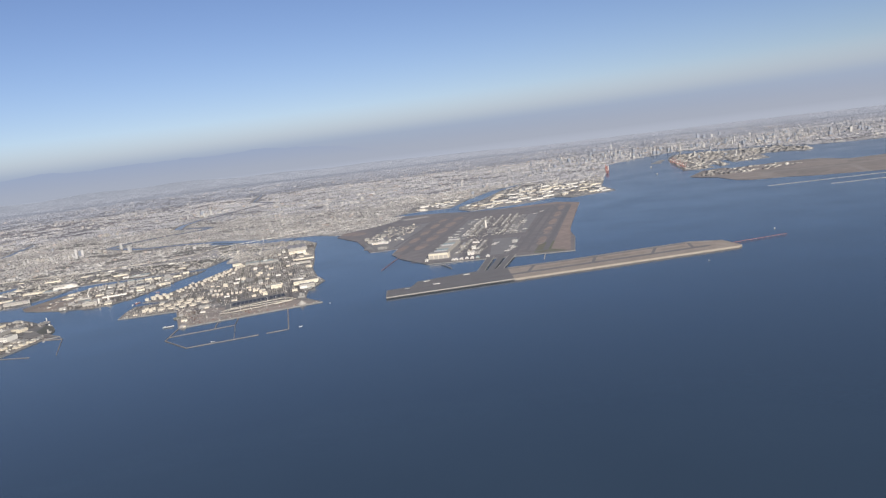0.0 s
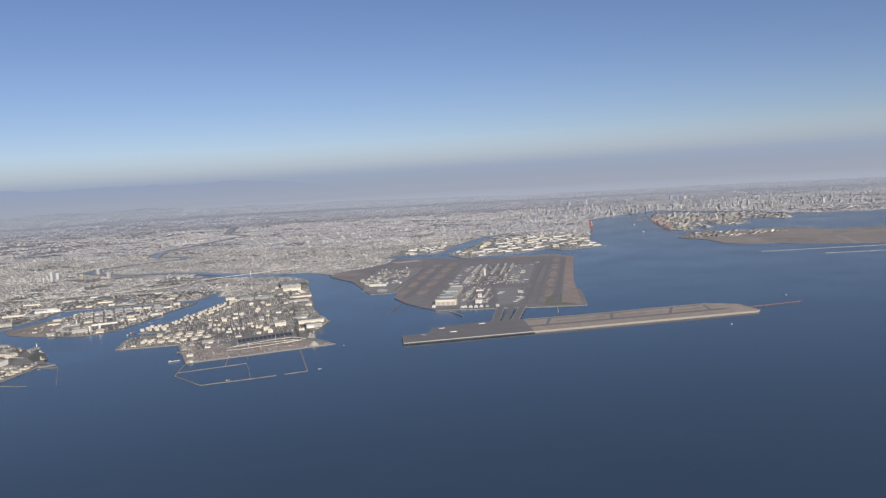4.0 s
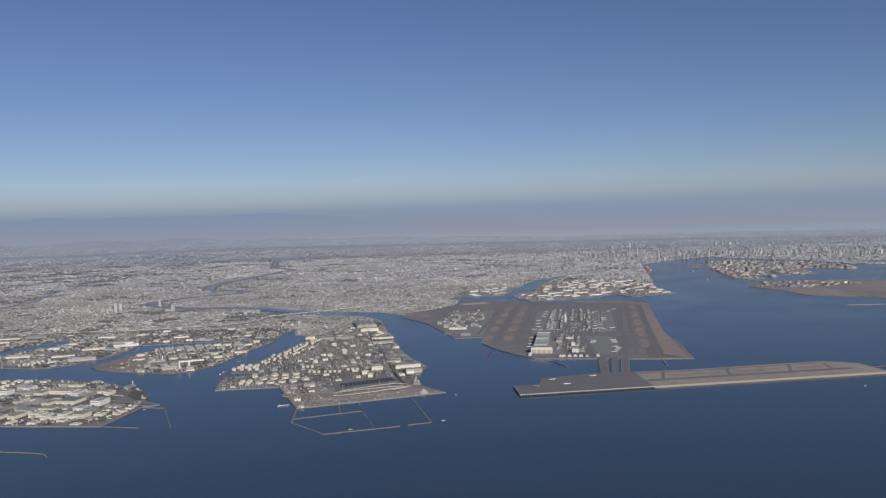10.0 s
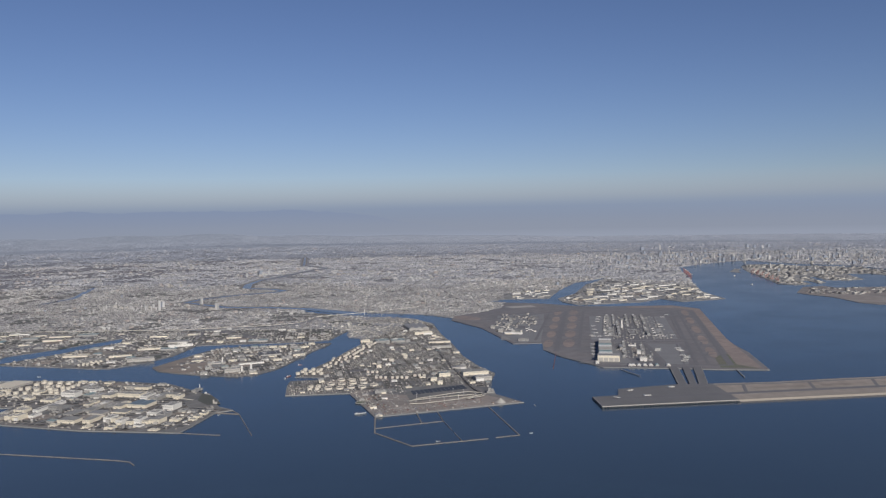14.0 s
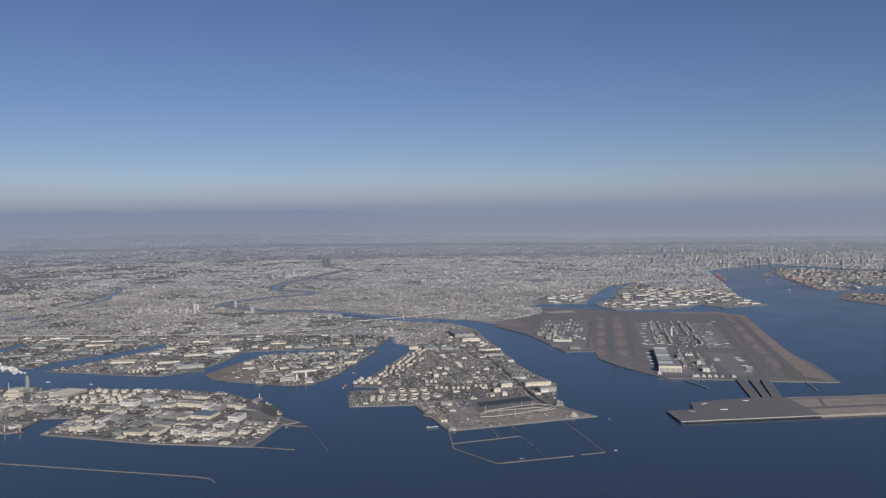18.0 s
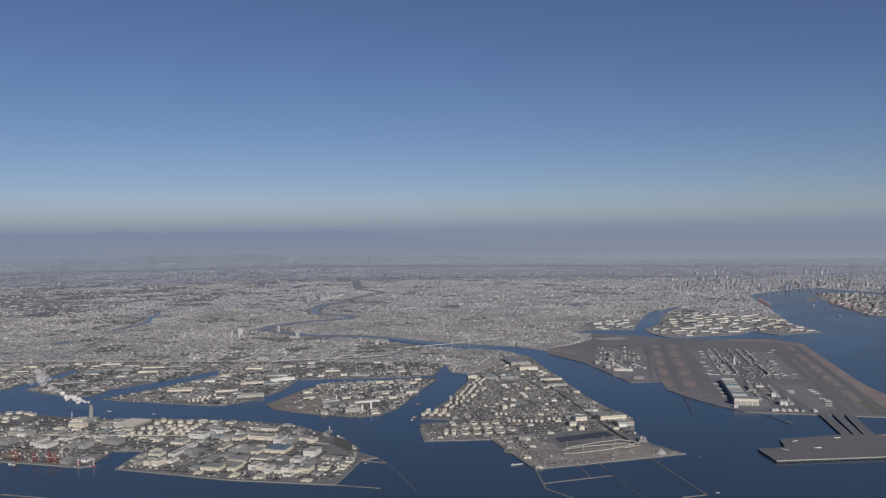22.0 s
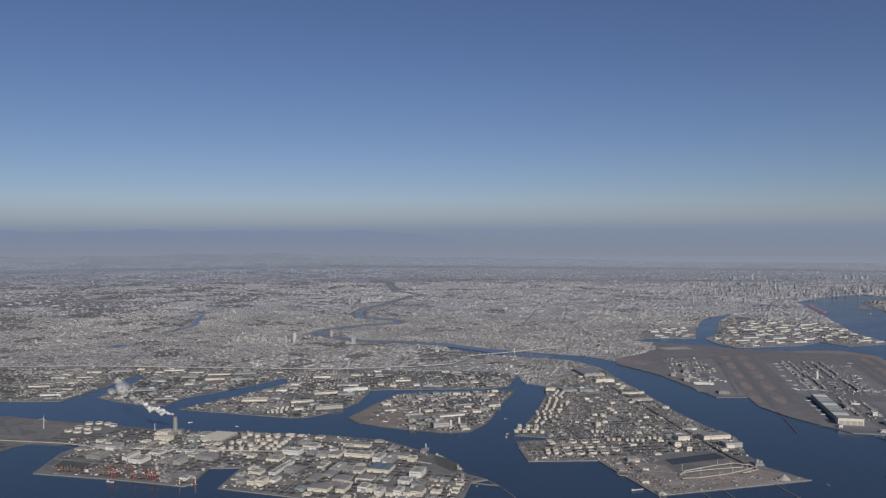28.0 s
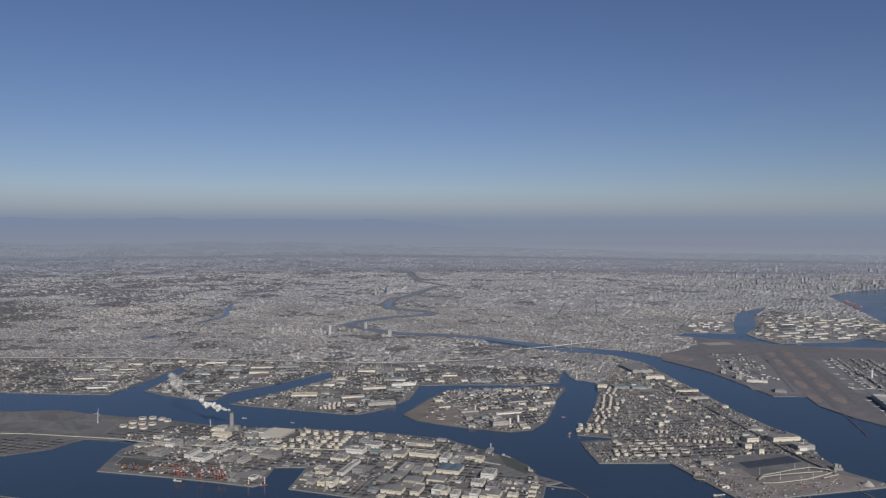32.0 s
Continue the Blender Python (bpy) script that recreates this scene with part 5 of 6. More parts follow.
# ---- canal works towers ----
for x, y, r, h, label in ((-368, 805, 0.6, 6, "thin white works chimney"), (-339, 762, 1.0, 5.5, "white square works tower"), (-332, 768, 1.1, 6.5, "white square works tower"), (-372, 777, 1.0, 3.4, "pale works silo"),
                          (-356, 690, 0.4, 4.5, "slim white harbour light tower"), (-331, 640, 0.8, 3.0, "grey harbour signal tower")):
    t = thing("works_tower", label + " among low sheds", "tower", (x, y, LAND))
    tube("shaft", [(0, r), (h, r * 0.85)], 8, WHITE if "white" in label else PALE, t)
    box_part("base_house", r + 0.8, 0, 0, 2.2, 2.5, 1.2, PALE, t)

BELT = land_mat("dark_tree_belt", (0.085, 0.09, 0.08), (0.1, 0.1, 0.088), (0.075, 0.08, 0.072), (0.1, 0.1, 0.09), 0.2, 0.1)
pitch = thing("sports_ground", "dark turf ground with a pale track round it", "sports ground", kind="structure")
part("turf", slab("turf", [(-618, 659), (-616.5, 640.5), (-591, 634.5), (-592.5, 654.5)], LAND - 0.2, LAND + 0.1, BELT), pitch)
part("track", strip("track", [(-618, 659), (-616.5, 640.5), (-591, 634.5), (-592.5, 654.5), (-618, 659)], 0.7, LAND - 0.2, LAND + 0.13, PALE), pitch)
for k, (nm, outline, mat, label) in enumerate((
        ("vacant_lot", [(-640, 932), (-603, 928), (-588, 962), (-640, 985)], CONCRETE, "pale grey empty lot between factories"),
        ("vacant_lot", [(-520, 992), (-470, 975), (-450, 1015), (-505, 1025)], CONCRETE, "pale grey empty lot between factories"),
        ("vacant_lot", [(-548, 870), (-515, 858), (-500, 885), (-530, 902)], WILD, "brown empty lot between factories"),
        ("green_belt", [(-690, 950), (-660, 945), (-648, 1000), (-690, 1010)], BELT, "dark belt of low trees by the works"),
        ("green_belt", [(-590, 920), (-575, 915), (-545, 975), (-560, 985)], BELT, "dark belt of low trees by the canal"),
        ("green_belt", [(-640, 868), (-622, 862), (-612, 905), (-628, 915)], BELT, "dark belt of low trees by the works"),
        ("open_plain", [(-364, 668), (-345, 676), (-330, 650), (-327, 632), (-345, 626), (-352, 640)], INDUST, "dark brown empty ground at the island end"),
        ("green_belt", [(-346, 650), (-334, 634), (-326, 640), (-338, 664), (-350, 676)], BELT, "dark green bank at the island end"))):
    tagged(new(nm, slab(nm, outline, LAND - 0.2 + 0.01 * k, LAND + 0.14 + 0.012 * k, mat)), label, "land", kind="structure")

# ---- motorway along the shore, river bridge, avenues ----
MOTORWAY = [(-1100, 1040), (-904, 1048), (-802, 1055), (-691, 1047), (-584, 1040), (-480, 1036), (-386, 1057), (-345, 1075), (-330, 1110), (-325, 1137)]
viaduct("shore_motorway", MOTORWAY, 2.2, 2.3, "pale elevated motorway along the shore works", 18)
bridge = viaduct("river_bridge", [(-325, 1137), (-272, 1168), (-221, 1205), (-185, 1235)], 2.0, 2.6, "long white road bridge over the river mouth", 12, WHITE)
for x, y in ((-262, 1175), (-238, 1193)):
    box_part("pylon", x, y, 0.3, 0.7, 0.7, 6.5, WHITE, bridge)
for line in ([(-590, 1060), (-590, 1099), (-636, 1263), (-650, 1330)], [(-664, 1060), (-664, 1078), (-689, 1231)], [(-402, 1641), (-420, 1900), (-436, 2155)], [(-945, 1188), (-853, 1238), (-654, 1250), (-486, 1243)]):
    tagged(new("avenue", strip("avenue", line, 3.2, LAND - 0.1, LAND + 0.06, ASPHALT)), "dark straight avenue between the houses", "road", kind="structure")


viaduct("island_motorway", [(-1000, 712), (-720, 712), (-691, 708), (-640, 701), (-600, 688), (-530, 684), (-427, 681), (-393, 674), (-350, 652)], 2.0, 1.0, "pale motorway along the harbour island", 16)
for line, w in (([(-475, 671), (-434, 664), (-399, 650), (-359, 641), (-338, 632)], 1.3), ([(-484, 650), (-470, 672)], 1.2), ([(-625, 660), (-560, 640), (-508, 628)], 1.4), ([(-440, 590), (-425, 660)], 1.1), ([(-376, 575), (-360, 640)], 1.1)):
    tagged(new("harbour_road", strip("harbour_road", line, w, LAND - 0.1, LAND + 0.16, CONCRETE)), "grey concrete road between the sheds", "road", kind="structure")
for i in range(5):
    tagged(new("rail_track", strip("rail_track", [(-352 + 3 * i, 592 - 1.2 * i), (-344 + 3 * i, 622 - 1.2 * i)], 0.5, LAND - 0.1, LAND + 0.17, ASPHALT)), "dark straight siding between the sheds", "rail", kind="structure")

# ---- masses of small buildings ----
rng = np.random.default_rng(7)


def lumpy(x, y, scale, seed):
    """Smooth random values between 0 and 1 over the plan."""
    g = np.random.default_rng(seed).random((64, 64))
    u, v = x / scale + 1000, y / scale + 1000
    i, j = np.floor(u).astype(int), np.floor(v).astype(int)
    a, b = u - i, v - j
    a, b = a * a * (3 - 2 * a), b * b * (3 - 2 * b)
    q = lambda k, l: g[(i + k) % 64, (j + l) % 64]
    return (q(0, 0) * (1 - a) + q(1, 0) * a) * (1 - b) + (q(0, 1) * (1 - a) + q(1, 1) * a) * b


def off_line(x, y, line, gap):
    ok = np.ones(x.shape, bool)
    for (ax, ay), (bx, by) in zip(line, line[1:]):
        u = np.clip(((x - ax) * (bx - ax) + (y - ay) * (by - ay)) / ((bx - ax) ** 2 + (by - ay) ** 2), 0, 1)
        ok &= np.hypot(x - ax - u * (bx - ax), y - ay - u * (by - ay)) > gap
    return ok


EXCLUDE = [AIR_WEST, UKISHIMA, AIRPORT[1:], SHORE_WORKS, KEIHIN, HEIWA, ROOT]
WOODS = []
PARKS = [(-968, 1529, 26, 44), (-916, 2004, 34, 63), (-1014, 1309, 18, 25), (-1060, 1903, 23, 57), (-1104, 1683, 46, 55), (-1235, 2157, 89, 74), (-1424, 2065, 85, 150), (-1165, 1481, 45, 42),
         (-953, 3247, 50, 150), (-1217, 3845, 54, 150), (-267, 1772, 22, 48), (-510, 3277, 46, 87), (-475, 1143, 18, 26), (-200, 2758, 38, 60), (-860, 1901, 39, 42), (-689, 1121, 7, 20),
         (-923, 1639, 20, 21), (-1238, 3452, 36, 140), (-2105, 3645, 153, 165)]


def town(y0, y1, step, tall, name, label, mat):
    xs, ys = np.meshgrid(np.arange(-3200, 3200, step), np.arange(y0, y1, step))
    x, y = xs.ravel() + rng.uniform(-0.35, 0.35, xs.size) * step, ys.ravel() + rng.uniform(-0.35, 0.35, xs.size) * step
    seam = 260 * (lumpy(x, y, 110, 51) - 0.5) + 160 * (rng.random(len(x)) - 0.5)
    keep = inside(x, y, MAINLAND) & (np.abs(x + 180) < 0.72 * y + 60) & ((y + seam > y0 + 150) | (y0 < 1100)) & ((y + seam < y1 - 150) | (y1 > 4500))
    for ex in EXCLUDE:
        keep &= ~inside(x, y, ex)
    keep &= off_line(x, y, RIVER, 15) & off_line(x, y, [(-833, 1404), (-824, 1502), (-862, 1642), (-885, 1730)], 8) & (np.hypot(x + 844, y - 1239) > 18) & off_line(x, y, MOTORWAY, 4)
    x, y = x[keep], y[keep]
    wild = lumpy(x, y, 90, 11) * 0.38 + lumpy(x, y, 34, 12) * 0.32 + lumpy(x, y, 12, 17) * 0.3 + 0.12 * np.clip((-x - 250) / 900, 0, 1) * np.clip((y - 1300) / 600, 0, 1)
    wood = wild > 0.69 - 0.075 * np.clip((-x - 450) / 700, 0, 1)
    for px, py, rx, ry in PARKS:
        wood |= ((x - px) / rx) ** 2 + ((y - py) / ry) ** 2 < 0.15 + 1.3 * lumpy(x, y, 14, 31)
    wood &= rng.random(len(x)) < (0.78 if step < 10 else 0.4)
    WOODS.append((x[wood], y[wood], step))
    built = ~wood & (rng.random(len(x)) < 0.55 + 0.6 * lumpy(x, y, 60, 13))
    x, y = x[built], y[built]
    n = len(x)
    w, d = step * rng.uniform(0.4, 1.3, n), step * rng.uniform(0.35, 0.8, n)
    h = rng.gamma(1.6, tall / 1.6, n) * (0.6 + 0.9 * lumpy(x, y, 160, 14)) + 0.25
    high = rng.random(n) < 0.01
    h[high] *= 2.4
    w[high] *= 0.6
    turn = 1.0 * lumpy(x, y, 240, 15) - 0.5 + rng.choice([0.0, 0.12], n)
    ob = new(name, boxes_mesh(name, x, y, ground_z(x, y) - 0.1, w, d, h + 0.1, turn, mat))
    return tagged(ob, label, "buildings", kind="stuff")


town(1000, 1850, 4.2, 0.29, "near_town", "dense grey and cream houses and flats", TOWN)
# these two bands carry the haze in their base colours
town(1550, 2900, 7, 0.3, "middle_town", "dense town houses and flats paled with haze colour", HAZY_BLOCKS)
town(2600, 4600, 11, 0.24, "far_town", "far town spreading to the hills, paled with haze colour", HAZY_SUBURB)

# dark woods and parks between the houses
WOOD = per_piece("winter_woodland", [(0, (0.17, 0.172, 0.172)), (0.5, (0.195, 0.186, 0.18)), (0.8, (0.155, 0.162, 0.165))], [(0, (0.15, 0.15, 0.143)), (0.5, (0.17, 0.16, 0.152))], 0.95)
# farther woods: a paler, bluer copy of WOOD with haze put in the colour
HAZY_WOOD = per_piece("hazy_bare_woods", [(0, (0.211, 0.211, 0.239)), (0.5, (0.230, 0.225, 0.248)), (0.8, (0.198, 0.202, 0.230))], [(0, (0.180, 0.180, 0.193)), (0.5, (0.198, 0.191, 0.202))], 0.95)
oct_v = np.array([(1, 0, 0.5), (0.31, 0.95, 0.5), (-0.81, 0.59, 0.45), (-0.81, -0.59, 0.55), (0.31, -0.95, 0.5), (0.1, 0.05, 1.0)])
for (wx, wy, ws), mat, nm, label in zip(WOODS, (WOOD, HAZY_WOOD, HAZY_WOOD), ("woodland", "hill_woodland", "far_woodland"), ("dark leafless parks and groves in the town", "leafless woods on low hills, coloured grey with haze", "far woods before the mountains, coloured grey with haze")):
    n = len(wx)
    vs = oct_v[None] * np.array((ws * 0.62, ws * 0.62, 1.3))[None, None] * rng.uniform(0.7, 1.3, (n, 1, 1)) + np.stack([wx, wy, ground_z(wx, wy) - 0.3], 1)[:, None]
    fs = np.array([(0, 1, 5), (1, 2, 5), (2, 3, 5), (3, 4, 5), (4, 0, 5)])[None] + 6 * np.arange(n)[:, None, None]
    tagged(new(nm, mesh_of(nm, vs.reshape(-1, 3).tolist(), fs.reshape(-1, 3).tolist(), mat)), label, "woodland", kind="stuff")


def works(name, outline, step, share, size, tall, turn, mat, label, avoid=()):
    """Plants and sheds on a street grid."""
    xs, ys = np.array(outline).T
    cx, cy, reach = xs.mean(), ys.mean(), max(np.ptp(xs), np.ptp(ys))
    g = np.arange(-reach, reach, step)
    u, v = (a.ravel() for a in np.meshgrid(g, g))
    street = ((np.floor(u / step) % 11 == 0) | (np.floor(v / step) % 8 == 0)) & (rng.random(len(u)) < 0.7)
    u, v = u + rng.uniform(-0.2, 0.2, len(u)) * step, v + rng.uniform(-0.2, 0.2, len(u)) * step
    a = radians(turn)
    x, y = cx + u * math.cos(a) - v * math.sin(a), cy + u * math.sin(a) + v * math.cos(a)
    keep = ~street & inside(x, y, outline) & (rng.random(len(x)) < share * np.clip(1.9 * lumpy(x, y, 26, 21) + 0.5 * lumpy(x, y, 9, 23) - 0.15, 0.05, 1.6))
    ring = outline + outline[:1]
    keep &= off_line(x, y, ring, step * 0.6)
    for ax, ay, r in avoid:
        keep &= np.hypot(x - ax, y - ay) > r
    x, y = x[keep], y[keep]
    n = len(x)
    w, d = rng.uniform(*size, n), rng.uniform(*size, n)
    h = rng.gamma(2.0, tall / 2, n) + 0.3
    ob = new(name, boxes_mesh(name, x, y, np.full(n, LAND), w, d, h, np.full(n, a) + rng.choice([0, math.pi / 2], n), mat))
    return tagged(ob, label, "buildings", kind="stuff")


def more_halls(outline, turn, su, sv, share, name, what, styles, tall, avoid=()):
    """Further halls on the street grid, wherever the ground is still free."""
    xs, ys = np.array(outline).T
    cx, cy, reach = xs.mean(), ys.mean(), max(np.ptp(xs), np.ptp(ys))
    a = radians(turn)
    ring = outline + outline[:1]
    for u in np.arange(-reach, reach, su):
        for v in np.arange(-reach, reach, sv):
            w, d, h = pick.uniform(0.5, 0.85) * su, pick.uniform(0.5, 0.85) * sv, pick.uniform(*tall)
            x, y = cx + u * math.cos(a) - v * math.sin(a) + pick.uniform(-1, 1), cy + u * math.sin(a) + v * math.cos(a) + pick.uniform(-1, 1)
            px, py = np.array([x]), np.array([y])
            if pick.random() > share or not inside(px, py, outline)[0] or not off_line(px, py, ring, max(w, d) * 0.7)[0]:
                continue
            if abs(x + 180) > 0.66 * y or any(math.hypot(x - fx, y - fy) < fr + 0.42 * max(w, d) for fx, fy, fr in FOOT + list(avoid)):
                continue
            warehouse(x, y, w, d, h, turn, pick.choice(styles), name, what)


SOME = ("cream", "grey", "cream", "white", "dark", "pale", "yellow", "dark", "teal")
more_halls(OGISHIMA, -14, 8.5, 8, 0.3, "warehouse", "warehouse", SOME, (0.7, 1.6), [(-604, 647, 20), (-606, 735, 24), (-340, 640, 20), (-640, 745, 34), (-760, 740, 70), (-700, 720, 62), (-524, 722, 16), (-352, 655, 24), (-565, 736, 10), (-560, 625, 28), (-590, 632, 24)])
more_halls(MIZUE, 20, 10, 8, 0.35, "factory_hall", "factory hall", SOME, (0.9, 2.0), [(-408, 795, 40), (-385, 830, 14)])
more_halls(SHORE_WORKS, 8, 30, 17, 0.2, "factory_hall", "factory hall", SOME, (1.0, 2.0))
more_halls(SHORE_WORKS, 8, 13, 10, 0.13, "factory_hall", "factory hall", SOME, (0.7, 1.6))
more_halls(UKISHIMA, 12, 6.0, 5.5, 0.09, "works_building", "works building", SOME, (0.6, 1.4), [(-155, 640, 44), (-180, 610, 26), (-120, 640, 22)])
more_halls(HEIWA, 15, 18, 16, 0.7, "factory_hall", "factory hall", ("white", "pale", "cream"), (0.9, 1.8))
more_halls(KEIHIN, 20, 34, 22, 0.42, "factory_hall", "factory hall", ("white", "cream", "white", "cream"), (1.2, 2.0))
more_halls(KEIHIN, 20, 18, 14, 0.3, "factory_hall", "factory hall", ("white", "pale", "white", "cream"), (0.8, 1.5))
YARD = per_piece("yard_surfaces", [(0, (0.145, 0.138, 0.132)), (0.25, (0.158, 0.143, 0.13)), (0.45, (0.14, 0.133, 0.127)), (0.6, (0.17, 0.16, 0.15)), (0.75, (0.15, 0.136, 0.124)), (0.94, (0.205, 0.196, 0.183))],
                 [(0, (0.15, 0.145, 0.14)), (0.5, (0.18, 0.17, 0.16))], 0.9)


def yards(name, outline, step, turn, label, avoid=()):
    """Lots of asphalt, soil, turf and concrete in the street grid."""
    xs, ys = np.array(outline).T
    cx, cy, reach = xs.mean(), ys.mean(), max(np.ptp(xs), np.ptp(ys))
    g = np.arange(-reach, reach, step)
    u, v = (q.ravel() for q in np.meshgrid(g, g))
    a = radians(turn)
    x, y = cx + u * math.cos(a) - v * math.sin(a), cy + u * math.sin(a) + v * math.cos(a)
    keep = inside(x, y, outline) & off_line(x, y, outline + outline[:1], step * 0.62) & (rng.random(len(x)) < 0.85)
    for ax, ay, r in avoid:
        keep &= np.hypot(x - ax, y - ay) > r
    x, y = x[keep], y[keep]
    n = len(x)
    ob = new(name, boxes_mesh(name, x, y, np.full(n, LAND - 0.1), step * rng.uniform(0.6, 0.93, n), step * rng.uniform(0.6, 0.93, n), rng.uniform(0.17, 0.23, n), np.full(n, a), YARD))
    return tagged(ob, label, "yard", kind="stuff")


yards("harbour_yards", OGISHIMA, 6.5, -14, "asphalt, soil and concrete lots on the harbour island", [(-604, 647, 16), (-700, 745, 48), (-760, 750, 62), (-850, 745, 85), (-950, 740, 90), (-650, 750, 30)])
yards("refinery_yards", UKISHIMA, 8, 12, "dark and brown lots between refinery plant", [(-155, 636, 52), (-185, 608, 32), (-115, 636, 30)])
yards("shore_yards", SHORE_WORKS, 14, 8, "grey and brown lots of the shore factories")
yards("canal_yards", MIZUE, 9, 20, "brown and grey lots of the canal factories", [(-406, 800, 36)])
LOTS = {"asphalt_lot": (TARMAC, "dark grey asphalt yard between the works"), "soil_lot": (WILD, "brown bare soil lot between the works"), "tree_belt": (BELT, "dark belt of low winter trees by the works"),
        "concrete_lot": (CONCRETE, "pale grey concrete yard between the works"), "grass_lot": (GRASS_DRY, "dry grass lot between the works")}


def lots(outline, count, turn, size, kinds, seed, avoid=()):
    """Uneven four- to six-cornered lots strewn over works ground; each lies a little above the one before."""
    rnd = random.Random(seed)
    xs, ys = zip(*outline)
    made = 0
    ring = outline + outline[:1]
    for _ in range(count * 40):
        if made == count:
            break
        x, y = rnd.uniform(min(xs), max(xs)), rnd.uniform(min(ys), max(ys))
        w, d = rnd.uniform(*size) * 0.5, rnd.uniform(size[0], size[1] * 0.6) * 0.5
        a = radians(turn + rnd.choice((0, 0, 90)) + rnd.uniform(-6, 6))
        corners = [(-w, -d), (w * rnd.uniform(0.2, 0.9), -d * rnd.uniform(0.9, 1.15)), (w, -d * rnd.uniform(0.2, 1)), (w * rnd.uniform(0.8, 1.1), d), (-w * rnd.uniform(0.5, 1.1), d * rnd.uniform(0.7, 1.1))]
        shape = [(x + p * math.cos(a) - q * math.sin(a), y + p * math.sin(a) + q * math.cos(a)) for p, q in corners]
        px, py = np.array([p[0] for p in shape] + [x]), np.array([p[1] for p in shape] + [y])
        if not inside(px, py, outline).all() or not off_line(px, py, ring, 1.5).all() or any(math.hypot(x - ax, y - ay) < r for ax, ay, r in avoid):
            continue
        name = rnd.choice(kinds)
        mat, label = LOTS[name]
        tagged(new(name, slab(name, shape, LAND - 0.2, LAND + 0.145 + 0.0025 * made, mat)), label, "land", kind="structure")
        made += 1


lots(SHORE_WORKS, 70, 8, (12, 46), ("asphalt_lot", "soil_lot", "tree_belt", "concrete_lot", "asphalt_lot", "tree_belt", "grass_lot"), 71)
lots(ROOT, 12, 25, (10, 30), ("asphalt_lot", "tree_belt", "concrete_lot", "soil_lot"), 72)
lots(MIZUE, 16, 20, (8, 26), ("asphalt_lot", "concrete_lot", "soil_lot", "grass_lot"), 73)
lots(UKISHIMA, 34, 12, (8, 22), ("asphalt_lot", "concrete_lot", "concrete_lot", "grass_lot", "soil_lot"), 74, [(-155, 640, 55), (-185, 608, 36), (-115, 636, 34)])
lots(OGISHIMA, 26, -14, (9, 24), ("asphalt_lot", "concrete_lot", "grass_lot", "soil_lot"), 75, [(-604, 647, 22), (-800, 740, 130), (-950, 740, 150), (-640, 745, 34), (-345, 645, 30)])
lots(KEIHIN, 16, 20, (16, 50), ("asphalt_lot", "concrete_lot", "grass_lot", "concrete_lot", "tree_belt"), 76)
PLANT = per_piece("plant_and_sheds", [(0, (0.16, 0.158, 0.158)), (0.2, (0.23, 0.226, 0.222)), (0.4, (0.31, 0.3, 0.29)), (0.55, (0.19, 0.185, 0.182)), (0.7, (0.42, 0.41, 0.395)), (0.88, (0.66, 0.65, 0.63))],
                  [(0, (0.34, 0.322, 0.295)), (0.22, (0.24, 0.23, 0.22)), (0.42, (0.48, 0.45, 0.4)), (0.58, (0.28, 0.268, 0.255)), (0.8, (0.68, 0.645, 0.575))])
POINT = [(-155, 640, 48), (-180, 610, 30), (-120, 640, 25)]
SHEDS = per_piece("shore_shed_roofs", [(0, (0.22, 0.22, 0.225)), (0.2, (0.29, 0.285, 0.28)), (0.4, (0.36, 0.35, 0.335)), (0.55, (0.25, 0.235, 0.22)), (0.7, (0.19, 0.19, 0.185)), (0.82, (0.45, 0.435, 0.41)), (0.95, (0.58, 0.565, 0.54))],
                  [(0, (0.38, 0.365, 0.34)), (0.3, (0.3, 0.29, 0.28)), (0.55, (0.48, 0.455, 0.41)), (0.85, (0.6, 0.575, 0.52))])
works("root_sheds", ROOT, 3.6, 0.7, (0.9, 3.2), 0.5, 25, SHEDS, "grey sheds and houses by the canal end")
works("refinery_plant", UKISHIMA, 2.0, 0.55, (0.25, 1.15), 0.34, 12, PLANT, "dense refinery plant, racks and small tanks", FOOT + POINT)
works("yard_goods", UKISHIMA[9:16], 2.4, 0.36, (0.35, 1.5), 0.22, 17, PLANT, "low stacked goods and trucks on the point", FOOT + [(-160, 655, 28), (-120, 640, 18)])
works("harbour_sheds", OGISHIMA, 3.6, 0.42, (0.6, 2.6), 0.6, -14, PLANT, "small sheds and stacked goods on the harbour island", FOOT + [(-604, 647, 19), (-760, 740, 70), (-900, 740, 120), (-640, 745, 30), (-700, 720, 60), (-524, 722, 17), (-345, 648, 26)])
works("shore_sheds", SHORE_WORKS, 3.4, 0.42, (0.6, 3.4), 0.45, 8, SHEDS, "grey sheds of the shore factories", FOOT)
works("canal_sheds", MIZUE, 3.4, 0.55, (0.7, 2.8), 0.6, 20, PLANT, "sheds and tanks of the canal factories", FOOT + [(-408, 795, 38)])
works("north_sheds", KEIHIN, 6, 0.26, (1.2, 4.5), 0.45, 20, SHEDS, "white works sheds on the north island", FOOT)
works("dock_sheds", DOCKS, 10, 0.75, (3, 11), 1.0, 30, SHEDS, "far dock sheds and container stacks")
works("landfill_sheds", [(448, 1336), (462, 1290), (520, 1280), (640, 1330), (640, 1398), (545, 1405), (500, 1425)], 10, 0.6, (3, 9), 0.8, 30, SHEDS, "scattered sheds on the landfill")
